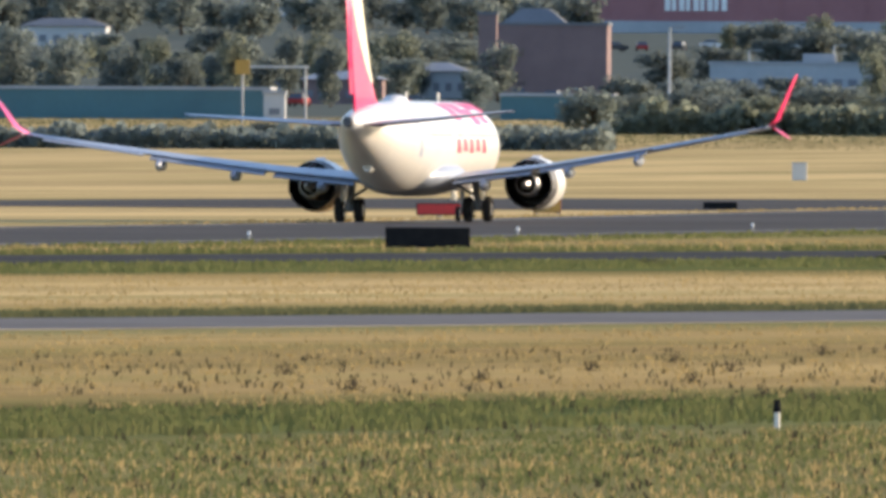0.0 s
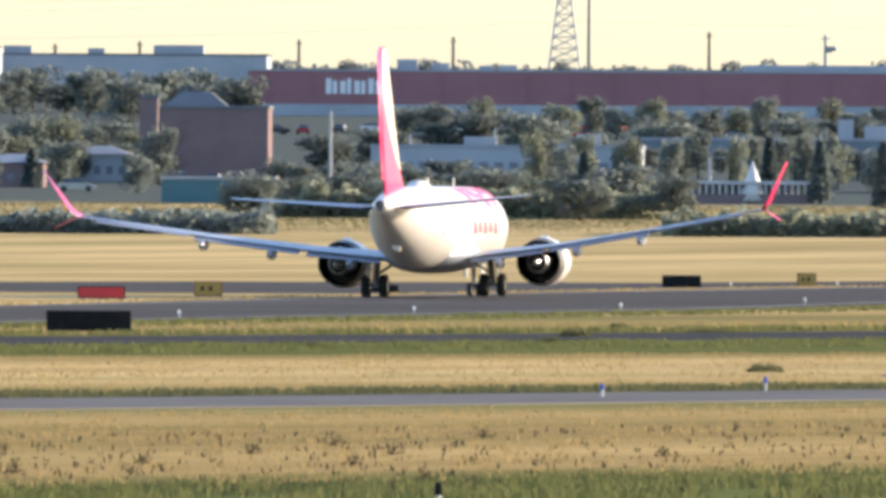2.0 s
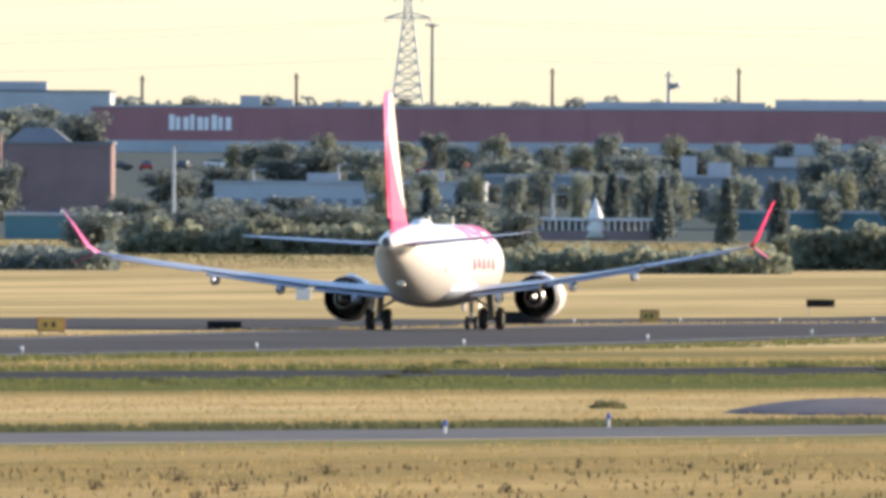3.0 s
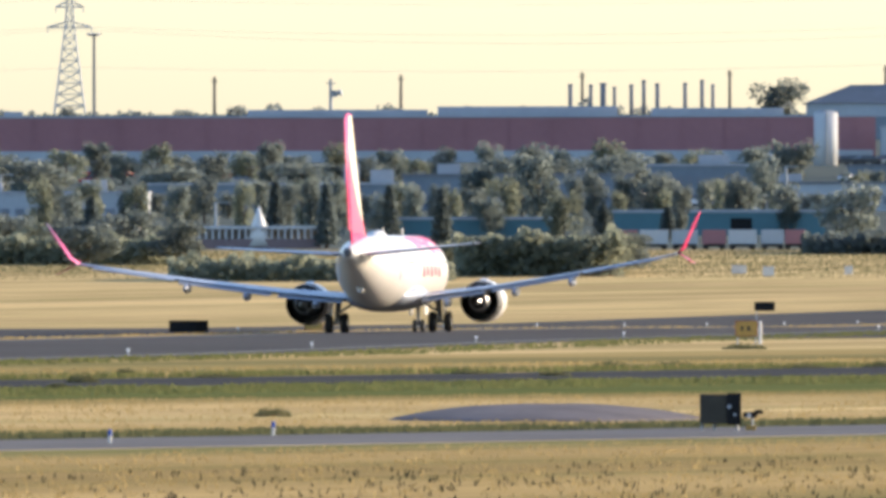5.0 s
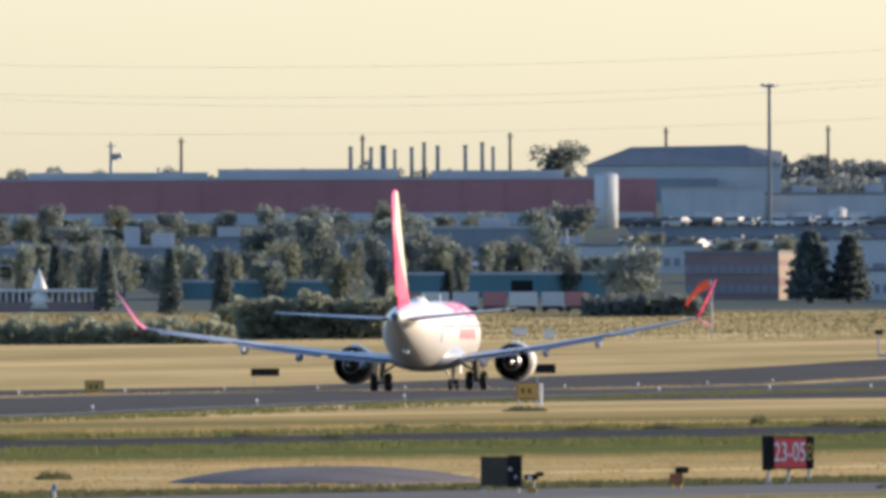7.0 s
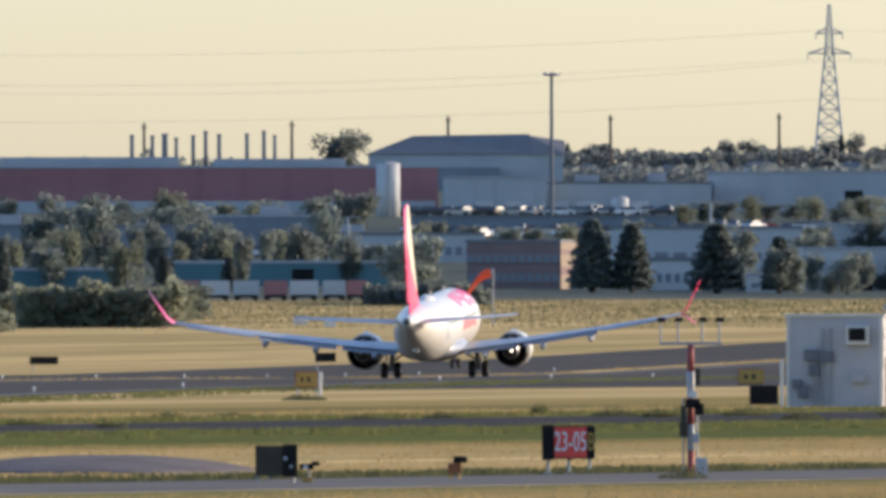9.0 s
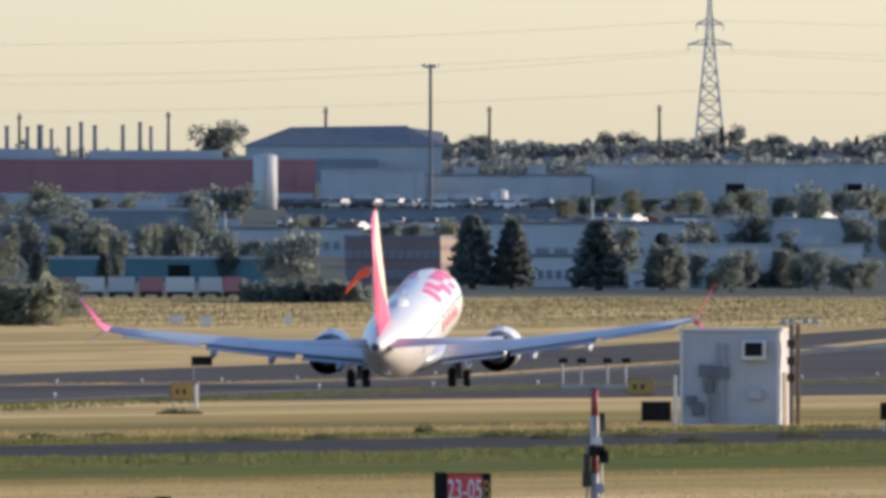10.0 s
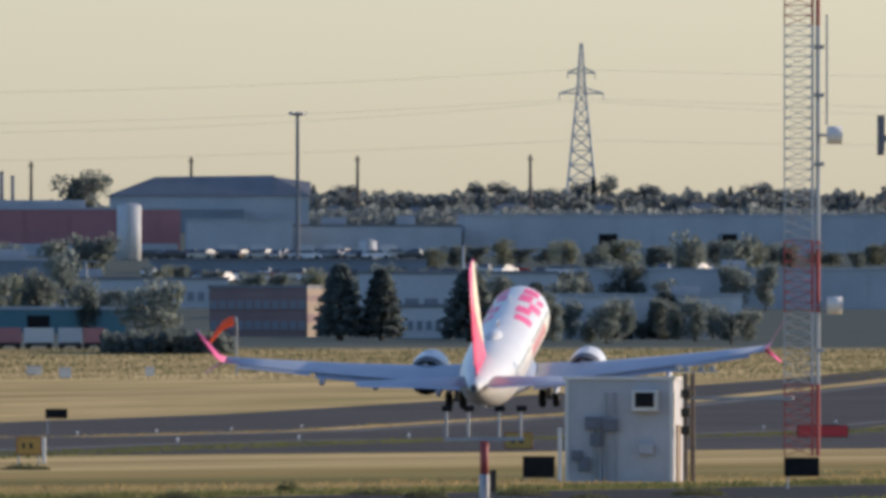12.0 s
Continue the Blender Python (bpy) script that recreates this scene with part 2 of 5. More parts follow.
BUSH_LEAF = material("dull_bush_leaves", (0.105, 0.11, 0.05), 0.9, second=(0.16, 0.15, 0.07), scale=1.0, fine=6, thin=0.4)
STRAW = material("dry_grass_blades", (0.40, 0.30, 0.13), 0.9, second=(0.29, 0.215, 0.085), scale=0.4, fine=5, thin=0.5)
GREEN_BLADES = material("green_grass_blades", (0.105, 0.125, 0.04), 0.85, second=(0.20, 0.185, 0.07), scale=0.4, fine=5, thin=0.45)
DARK_WEED = material("dark_seed_heads", (0.055, 0.05, 0.03), 0.9, second=(0.09, 0.075, 0.04), scale=0.8, thin=0.3)
GRAVEL = material("grey_gravel", (0.19, 0.165, 0.155), 0.95, second=(0.12, 0.105, 0.10), scale=0.4, fine=4, bump=0.03)
CAR_PAINTS = [material("car_paint_white", (0.75, 0.75, 0.75), 0.2), material("car_paint_silver", (0.4, 0.41, 0.42), 0.25, 0.6),
              material("car_paint_dark", (0.04, 0.045, 0.055), 0.2), material("car_paint_red", (0.35, 0.03, 0.03), 0.2)]


# ---- mesh helpers ----
def box(bm, x0, x1, y0, y1, z0, z1, bevel=0.0):
    v = [bm.verts.new((x, y, z)) for x in (x0, x1) for y in (y0, y1) for z in (z0, z1)]
    faces = [bm.faces.new([v[i] for i in q]) for q in ((0, 1, 3, 2), (4, 6, 7, 5), (0, 4, 5, 1), (2, 3, 7, 6), (0, 2, 6, 4), (1, 5, 7, 3))]
    if bevel:
        edges = {e for f in faces for e in f.edges}
        bmesh.ops.bevel(bm, geom=list(edges), offset=bevel, segments=2, affect="EDGES", profile=0.5)
    return bm


def tube(bm, a, b, ra, rb=None, n=8, caps=True):
    a, b = Vector(a), Vector(b)
    rb = ra if rb is None else rb
    q = (b - a).to_track_quat("Z", "Y")
    rings = [[bm.verts.new(c + q @ Vector((r * math.cos(2 * math.pi * i / n), r * math.sin(2 * math.pi * i / n), 0))) for i in range(n)] for c, r in ((a, ra), (b, rb))]
    for i in range(n):
        bm.faces.new((rings[0][i], rings[0][(i + 1) % n], rings[1][(i + 1) % n], rings[1][i]))
    if caps:
        bm.faces.new(rings[0][::-1])
        bm.faces.new(rings[1])
    return bm


def skin(bm, rings, closed=True, cap=True):
    """Joins rings of points, each with the same count, into one skin."""
    vs = [[bm.verts.new(p) for p in r] for r in rings]
    n = len(vs[0])
    for a, b in zip(vs, vs[1:]):
        for i in range(n if closed else n - 1):
            bm.faces.new((a[i], a[(i + 1) % n], b[(i + 1) % n], b[i]))
    if cap and closed:
        bm.faces.new(vs[0][::-1])
        bm.faces.new(vs[-1])
    return bm


def mesh_of(name, bm, mat, smooth=False):
    bmesh.ops.recalc_face_normals(bm, faces=bm.faces)
    me = bpy.data.meshes.new(name)
    bm.to_mesh(me)
    bm.free()
    for m in (mat if isinstance(mat, (list, tuple)) else [mat]):
        me.materials.append(m)
    if smooth:
        me.polygons.foreach_set("use_smooth", [True] * len(me.polygons))
    return me


def part(name, bm, mat, parent, label="", smooth=False, at=None):
    ob = new(name, bm if isinstance(bm, bpy.types.Mesh) else mesh_of(name, bm, mat, smooth))
    ob.parent = parent
    if at is not None:
        ob.matrix_basis = at
    if label:
        ob["label"] = label
    return ob


def thing(name, label, category, at=None, group="", kind=""):
    ob = new(name)
    ob.empty_display_size = 0.5
    if at is not None:
        ob.matrix_basis = at
    return tagged(ob, label, category, group, kind)


def BM():
    return bmesh.new()


# ---- ground, runway and roads ----
def strip_point(s, p, lift, way=HEADING):
    x = s * math.sin(way) - p * math.cos(way)
    y = s * math.cos(way) + p * math.sin(way)
    return Vector((x, y, ground_z(y) + lift))


def ground():
    bm = BM()
    ys = [-3000, -400, 0, 200] + list(range(240, 1000, 40)) + list(range(1000, 2500, 25)) + list(range(2500, 4980, 60)) + [4980, 6000]
    ys = sorted(set(ys) | {g[0] for g in GROUND})
    xs = [-5000, -600, -300, -150, 0, 150, 300, 600, 5000]
    grid = [[bm.verts.new((x, y, ground_z(y))) for x in xs] for y in ys]
    for a, b in zip(grid, grid[1:]):
        for i in range(len(xs) - 1):
            bm.faces.new((a[i], a[i + 1], b[i + 1], b[i]))
    ob = new("ground", mesh_of("ground", bm, GRASS))
    tagged(ob, "dry straw-coloured airfield grass with green verges", "ground", kind="structure")


def strip(name, label, category, p0, p1, mat, lift=0.02, s0=-200, s1=3200, step=20, way=HEADING):
    """A paved band of some thickness that runs along the runway and follows the ground."""
    bm = BM()
    rows = []
    s = s0
    while s <= s1:
        rows.append([strip_point(s, p, lift + z, way) for p, z in ((p0, -0.15), (p0, 0), (p0 + (p1 - p0) * 0.25, 0), (p0 + (p1 - p0) * 0.5, 0), (p0 + (p1 - p0) * 0.75, 0), (p1, 0), (p1, -0.15))])
        s += step
    skin(bm, rows, closed=False)
    ob = new(name, mesh_of(name, bm, mat))
    return tagged(ob, label, category, kind="structure")


def pad(name, label, category, corners, mat, lift=0.03, cuts=24):
    """A paved quadrilateral with corners (u, v) on the ground, cut fine enough to follow it."""
    c = [spot(u, v, depth_at(v)) for u, v in corners]
    bm = BM()
    rows = []
    for i in range(cuts + 1):
        k = i / cuts
        a, b = c[0].lerp(c[3], k), c[1].lerp(c[2], k)
        row = []
        for j in range(cuts + 1):
            q = a.lerp(b, j / cuts)
            row.append(Vector((q.x, q.y, ground_z(q.y) + lift)))
        rows.append(row)
    skin(bm, rows, closed=False)
    ob = new(name, mesh_of(name, bm, mat))
    return tagged(ob, label, category, kind="structure")


ground()
strip("runway", "wide dark grey asphalt runway with rubber marks", "runway", 137, 170, ASPHALT, 0.02)


def far_taxiway():
    """The paved band past the runway, which narrows as it goes."""
    rows = []
    for i in range(58):
        at = 1165 + i * 20
        far = 230 - 0.048 * (at - 1200)
        rows.append([strip_point(at, q, z) for q, z in ((173, -0.13), (173, 0.02), (173 + (far - 173) * 0.33, 0.02), (173 + (far - 173) * 0.67, 0.02), (far, 0.02), (far, -0.13))])
    ob = new("far_taxiway", mesh_of("far_taxiway", skin(BM(), rows, closed=False), ASPHALT))
    tagged(ob, "dark asphalt taxiway beyond a strip of grass", "taxiway", kind="structure")


far_taxiway()
strip("taxiway", "narrow dark asphalt taxiway between grass verges", "taxiway", 216.5, 236, DARK_ASPHALT, 0.02, 100, 1500, 10, TAXI)
strip("service_road", "pale grey worn asphalt service road", "road", 187.5, 199, OLD_ASPHALT, 0.02, 100, 1000, 20, CROSS)
strip("runway_edge_line", "faded white painted line along the runway edge", "road marking", 140, 140.9, ROAD_PAINT, 0.026)
strip("runway_edge_line", "faded white painted line along the runway edge", "road marking", 167.6, 168.5, ROAD_PAINT, 0.026)
pad("runway_exit", "dark asphalt turn-off that curves away from the runway", "taxiway", ((150, 216), (2600, 200), (2600, 165), (700, 192)), ASPHALT, 0.023)


# ---- the airliner ----
def mirrored(points, side):
    return [Vector((p[0] * side, p[1], p[2])) for p in points]


def foil(x, lead, trail, z, thick, n=9):
    """A ring round a wing section at x: from the trailing edge over the top to the nose and back below."""
    pts = []
    for i in range(n):
        k = i / (n - 1)
        t = thick * 2.6 * (math.sqrt(1 - k) - (1 - k)) * 1.6 if 0 < k < 1 else 0.02 * (k == 0)
        pts.append((x, trail + (lead - trail) * k, z + t * 0.62))
    for i in range(n - 2, 0, -1):
        k = i / (n - 1)
        t = thick * 2.6 * (math.sqrt(1 - k) - (1 - k)) * 1.6
        pts.append((x, trail + (lead - trail) * k, z - t * 0.38))
    return pts


FUSELAGE = ((19.6, 0.06, 2.95), (19.35, 0.42, 2.97), (18.8, 0.78, 3.02), (17.9, 1.15, 3.1), (16.6, 1.52, 3.22), (15.2, 1.76, 3.31), (13.5, 1.88, 3.35),
            (6.0, 1.88, 3.35), (0.0, 1.88, 3.35), (-6.0, 1.88, 3.35), (-8.0, 1.85, 3.37), (-10.0, 1.74, 3.46), (-12.0, 1.55, 3.6), (-14.0, 1.3, 3.78),
            (-16.0, 0.98, 3.98), (-18.0, 0.62, 4.2), (-19.3, 0.36, 4.33), (-19.9, 0.24, 4.38))


def hull(y):
    for (a, ra, za), (b, rb, zb) in zip(FUSELAGE, FUSELAGE[1:]):
        if y >= b:
            k = (a - y) / (a - b)
            return ra + (rb - ra) * k, za + (zb - za) * k
    return FUSELAGE[-1][1:]


def on_hull(y, angle, proud=0.012):
    """A point on the fuselage skin: angle from straight up, to the right side."""
    r, z = hull(y)
    return Vector(((r + proud) * math.sin(angle), y, z + (r * 1.06 + proud) * math.cos(angle)))


def hull_patch(y0, y1, a0, a1, skew=0.0, n=5):
    bm = BM()
    rows = []
    for i in range(n + 1):
        k = i / n
        a = math.radians(a0 + (a1 - a0) * k)
        rows.append([on_hull(y0 + (y1 - y0) * j / n + skew * k, a) for j in range(n + 1)])
    return skin(bm, rows, closed=False)


def wheel_parts(parent, x, y, r, w):
    bm = BM()
    prof = ((-w / 2, r * 0.62), (-w / 2, r * 0.86), (-w * 0.36, r * 0.97), (-w * 0.15, r), (w * 0.15, r), (w * 0.36, r * 0.97), (w / 2, r * 0.86), (w / 2, r * 0.62))
    rings = [[(x + dx, y + rr * math.cos(a * math.pi / 10), r + rr * math.sin(a * math.pi / 10)) for a in range(20)] for dx, rr in prof]
    tyre = part("tyre", skin(bm, rings, cap=False), RUBBER, parent, "black rubber tyre", True)
    bm = BM()
    tube(bm, (x - w * 0.4, y, r), (x + w * 0.4, y, r), r * 0.63, n=16)
    tube(bm, (x - w * 0.48, y, r), (x + w * 0.48, y, r), r * 0.22, n=10)
    part("rim", bm, METAL, tyre, "grey metal wheel rim")


def shaded_below(bm):
    """Gives the faces that look down the second material, which paints their shade."""
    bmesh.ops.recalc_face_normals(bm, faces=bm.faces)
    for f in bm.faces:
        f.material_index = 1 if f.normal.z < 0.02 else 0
    return bm


def airliner():
    jet = thing("airliner", "white twin-engine jet airliner with pink tail on its take-off run", "airplane")
    bm = BM()
    n = 36
    skin(bm, [[(r * math.sin(2 * math.pi * i / n), y, z + r * 1.06 * math.cos(2 * math.pi * i / n)) for i in range(n)] for y, r, z in FUSELAGE])
    body = part("fuselage", bm, WHITE, jet, "glossy white fuselage", True)
    bm = BM()                                                   # wing-to-body fairing
    skin(bm, [[(w * math.sin(2 * math.pi * i / 20), y, 2.0 + h * math.cos(2 * math.pi * i / 20)) for i in range(20)]
              for y, w, h in ((5.6, 0.6, 0.4), (4.4, 1.7, 0.7), (2.0, 2.1, 0.86), (-2.5, 2.1, 0.86), (-4.6, 1.6, 0.66), (-6.2, 0.6, 0.3))])
    part("belly_fairing", bm, GREY_PAINT, jet, "grey belly fairing", True)
    bm = BM()
    tube(bm, (0, -19.7, 4.37), (0, -20.25, 4.42), 0.26, 0.2, 14)
    part("tail_exhaust", bm, DARK_METAL, jet, "dark metal exhaust at the tail tip")
    # windows and doors
    for side in (-1, 1):
        for i in range(44):
            y = 13.2 - i * 0.51
            if abs(y - 0.2) > 0.4:
                part("cabin_window", hull_patch(y - 0.12, y + 0.12, side * 73, side * 79, n=2), CABIN_GLASS, body)
        for y in (14.9, -9.6):
            part("cabin_door", hull_patch(y - 0.42, y + 0.42, side * 62, side * 108, n=4), GREY_PAINT, body, "thin-outlined cabin door")
        part("cockpit_window", hull_patch(16.4, 17.4, side * 28, side * 66, 0.2, 3), GLASS, body, "dark cockpit glazing")
    # pink emblem over the roof and small pink marks on the flank (plain shapes)
    for side in (1, -1):
        for y, a0, a1, l in ((11.5, 14, 44, 2.2), (8.6, 12, 36, 2.4), (7.4, 36, 62, 2.0), (4.6, 16, 44, 2.2), (2.0, 20, 56, 1.9), (10.4, 46, 60, 1.6)):
            part("emblem", hull_patch(y, y + l, side * a0, side * a1, 0.8), PINK, body, "pink emblem painted on the roof")
        for i in range(5):
            y = 9.2 - i * 2.0
            part("flank_mark", hull_patch(y - 0.62, y + 0.62, side * 81, side * (97 if i % 2 else 99), 0.1, 3), MARK_PINK, body, "small deep pink mark on the flank")
    # roof dome and aerials
    bm = BM()
    skin(bm, [[(w * math.cos(math.pi * i / 10), y, 5.2 + h * math.sin(math.pi * i / 10)) for i in range(11)]
              for y, w, h in ((-3.4, 0.1, 0.06), (-4.0, 0.45, 0.3), (-5.0, 0.56, 0.42), (-6.4, 0.5, 0.4), (-7.4, 0.1, 0.06))], closed=False)
    part("antenna_dome", bm, WHITE, jet, "low white antenna dome on the roof", True)
    for y in (8.0, -2.0):
        bm = BM()
        box(bm, -0.02, 0.02, y - 0.2, y + 0.2, 5.25, 5.75)
        part("blade_aerial", bm, WHITE, jet)
    # fin
    bm = BM()
    def fin_ring(z, lead, trail, t):
        pts = foil(0, lead, trail, 0, t)
        return [(p[2], p[1], z) for p in pts]
    fin_secs = ((4.6, -9.4, -18.3, 0.20), (5.5, -11.6, -18.5, 0.19), (6.4, -13.0, -18.75, 0.17), (9.0, -15.0, -19.3, 0.13), (11.9, -17.2, -20.0, 0.07))
    skin(bm, [fin_ring(*q) for q in fin_secs])
    fin = part("fin", bm, PINK, jet, "tall pink tail fin", True)
    bm = BM()
    skin(bm, [fin_ring(5.6, -18.2, -19.5, 0.05), fin_ring(9.0, -19.1, -20.1, 0.04), fin_ring(11.7, -19.8, -20.6, 0.03)])
    part("rudder", bm, PINK, fin, "pink rudder", True)

    def fin_at(z):
        for a, b in zip(fin_secs, fin_secs[1:]):
            if z <= b[0]:
                k = (z - a[0]) / (b[0] - a[0])
                return [a[i] + (b[i] - a[i]) * k for i in range(4)]
        return fin_secs[-1]
    for side in (-1, 1):                                        # a cream flash that sweeps up over the front of the fin
        bm = BM()
        rows = []
        for i in range(13):
            z = 6.1 + 5.7 * i / 12
            _, lead, trail, t = fin_at(z)
            back = 0.16 + 0.62 * math.sin(math.pi * min(1.0, i / 9) * 0.5) - 0.22 * max(0.0, (i - 9) / 3)
            row = []
            for j in range(7):
                k = back * j / 6 + 0.004
                h = t * 2.6 * (math.sqrt(k) - k) * 1.6
                row.append((side * (h * (0.62 if side > 0 else 0.38) + 0.012), lead + (trail - lead) * k, z))
            rows.append(row)
        part("fin_flash", skin(bm, rows, closed=False), CREAM, fin, "cream white flash along the front of the fin", True)
    for side in (-1, 1):
        # main wing: sections from the root to the tip
        secs = ((1.2, 5.0, -3.0, 1.75, 0.55), (3.0, 4.0, -3.1, 1.98, 0.50), (5.8, 2.45, -3.3, 2.30, 0.36), (10.0, 0.15, -4.25, 2.92, 0.26), (14.0, -2.05, -5.2, 3.58, 0.19), (16.5, -3.45, -5.75, 4.03, 0.13))
        bm = BM()
        skin(bm, [mirrored(foil(*s), side) for s in secs])
        wing = part("wing", bm, GREY_PAINT, jet, "light grey swept wing", True)
        for k in range(3):                                      # trailing-edge flaps and aileron, a little lowered
            a, b = ((2.2, -3.0, 1.82), (5.7, -3.28, 2.22)) if k == 0 else ((6.1, -3.36, 2.30), (11.0, -4.46, 3.05)) if k == 1 else ((11.3, -4.55, 3.12), (15.6, -5.55, 3.82))
            drop = 0.15 if k < 2 else 0.05
            bm = BM()
            skin(bm, [mirrored([(x, y + 0.5, z + 0.08), (x, y - 0.55, z - drop), (x, y - 0.5, z - drop - 0.04), (x, y + 0.5, z - 0.06)], side) for x, y, z in (a, b)])
            part("flap" if k < 2 else "aileron", bm, GREY_PAINT, wing)
        for x, y, z in ((7.4, -3.4, 2.25), (10.6, -4.2, 2.74), (3.6, -3.0, 1.72)):
            bm = BM()
            skin(bm, [[(side * x + w * math.cos(math.pi * i / 5), y + dy, z - 0.12 + w * 1.4 * math.sin(math.pi * i / 5)) for i in range(10)]
                      for dy, w in ((1.6, 0.03), (0.6, 0.17), (-0.6, 0.19), (-1.5, 0.03))])
            part("flap_fairing", bm, GREY_PAINT, wing, "grey flap track fairing", True)
        bm = BM()                                               # upper blade of the split winglet
        skin(bm, [mirrored(foil(16.45, -3.5, -5.75, 4.03, 0.12), side), mirrored(foil(16.85, -4.2, -6.1, 4.35, 0.08), side),
                  mirrored(foil(17.95, -6.6, -7.3, 6.3, 0.03), side)])
        part("winglet", bm, PINK, wing, "pink upswept winglet", True)
        bm = BM()
        skin(bm, [mirrored(foil(16.6, -4.1, -5.8, 4.03, 0.08), side), mirrored(foil(17.55, -6.0, -6.7, 3.5, 0.03), side)])
        part("lower_winglet", bm, PINK, wing, "pink lower blade of the split winglet", True)
        bm = BM()
        tube(bm, (side * 16.5, -5.75, 4.05), (side * 16.5, -5.9, 4.05), 0.06, n=8)
        part("position_light", bm, LAMP_GLASS, wing)
        # tailplane
        bm = BM()
        skin(bm, [mirrored(foil(0.3, -14.6, -18.7, 4.25, 0.24), side), mirrored(foil(3.4, -16.6, -19.2, 4.48, 0.17), side), mirrored(foil(7.15, -18.9, -20.5, 4.78, 0.08), side)])
        tail = part("tailplane", shaded_below(bm), [GREY_PAINT, SHADE_PAINT], jet, "tailplane, pale above, with its shaded underside painted dark", True)
        bm = BM()
        skin(bm, [mirrored([(x, y + 0.3, z + 0.03), (x, y - 0.45, z), (x, y + 0.3, z - 0.03)], side) for x, y, z in ((0.9, -18.95, 4.28), (6.9, -20.4, 4.75))])
        part("elevator", shaded_below(bm), [GREY_PAINT, SHADE_PAINT], tail)
        # engine
        ex, ez = side * 4.83, 1.64
        def ring(y, r, m=28):
            r *= 0.88
            return [(ex + r * math.cos(2 * math.pi * i / m), y, ez + r * math.sin(2 * math.pi * i / m)) for i in range(m)]
        bm = BM()
        skin(bm, [ring(*q) for q in ((5.4, 1.08), (6.6, 1.0), (6.75, 1.12), (6.3, 1.24), (5.0, 1.33), (3.9, 1.33), (3.3, 1.31))], cap=False)
        nac = part("nacelle", bm, WHITE, jet, "white engine nacelle", True)
        bm = BM()                                               # saw-toothed rear edge
        m = 36
        rows = [[(ex + 0.88 * r * math.cos(2 * math.pi * i / m), y - (0.16 if i % 2 and y < 2.3 else 0), ez + 0.88 * r * math.sin(2 * math.pi * i / m)) for i in range(m)] for y, r in ((3.3, 1.312), (2.15, 1.21), (2.15, 1.17), (3.3, 1.25))]
        part("chevron_edge", skin(bm, rows, cap=False), DARK_METAL, nac, "saw-toothed dark metal nozzle edge")
        bm = BM()
        skin(bm, [ring(*q) for q in ((2.35, 1.2), (3.6, 1.15), (5.3, 1.08))], cap=False)
        part("duct", bm, DARK_METAL, nac, "dark inner duct", True)
        bm = BM()
        skin(bm, [ring(4.6, 1.12), ring(4.58, 0.1)])
        part("fan", bm, DARK_METAL, nac, "dark fan inside the nacelle")
        bm = BM()
        skin(bm, [ring(q, r, 20) for q, r in ((4.4, 0.72), (2.4, 0.70), (1.3, 0.52), (1.3, 0.46), (2.2, 0.5))], cap=False)
        part("core_nozzle", bm, METAL, nac, "bright metal core nozzle", True)
        bm = BM()
        skin(bm, [ring(q, r, 16) for q, r in ((2.3, 0.34), (1.3, 0.28), (0.5, 0.05))])
        part("exhaust_plug", bm, METAL, nac, "bright metal exhaust cone", True)
        bm = BM()
        skin(bm, [[(ex - 0.2, 5.0, z), (ex + 0.2, 5.0, z), (ex + 0.16, 1.2, z2), (ex - 0.16, 1.2, z2)] for z, z2 in ((2.4, 2.1), (2.9, 2.35))])
        part("engine_pylon", bm, WHITE, jet)
        # main gear
        gear = part("main_gear", tube(BM(), (side * 2.86, 0, 0.56), (side * 2.7, 0.15, 2.15), 0.15, 0.17, 12), STEEL, jet, "steel main gear leg")
        bm = BM()
        tube(bm, (side * 2.86 - 0.62, 0, 0.56), (side * 2.86 + 0.62, 0, 0.56), 0.09, n=10)
        tube(bm, (side * 2.8, 0.05, 1.1), (side * 1.5, 0.2, 1.9), 0.07, n=8)
        tube(bm, (side * 2.8, -0.1, 1.2), (side * 2.75, -0.55, 0.8), 0.05, n=8)
        part("brace", bm, STEEL, gear)
        bm = BM()
        box(bm, side * 3.12 - 0.04, side * 3.12 + 0.04, -0.5, 0.55, 0.95, 2.1, 0.02)
        part("gear_door", bm, WHITE, gear, "white gear door")
        for dx in (-0.43, 0.43):
            wheel_parts(jet, side * 2.86 + dx, 0, 0.56, 0.40)
    nose = part("nose_gear", tube(BM(), (0, 15.6, 0.35), (0, 15.4, 2.0), 0.09, 0.11, 12), STEEL, jet, "steel nose gear leg")
    for side in (-1, 1):
        bm = BM()
        box(bm, side * 0.42 - 0.02, side * 0.42 + 0.02, 15.0, 16.6, 0.95, 1.5, 0.01)
        part("nose_gear_door", bm, WHITE, nose)
        wheel_parts(jet, side * 0.22, 15.6, 0.345, 0.2)
    bm = BM()
    tube(bm, (0, -1.0, 5.3), (0, -1.0, 5.42), 0.08, 0.05, 10)
    part("beacon", bm, RED_PAINT, jet)
    bm = BM()
    tube(bm, (0, -13.6, 2.38), (0, -14.2, 2.44), 0.22, 0.2, 12)
    part("tail_skid", bm, WHITE, jet, "small white skid housing under the tail")
    return jet


JET = airliner()


# ---- the town behind the airfield ----
def metres(units, d):
    return units * d / FOCAL


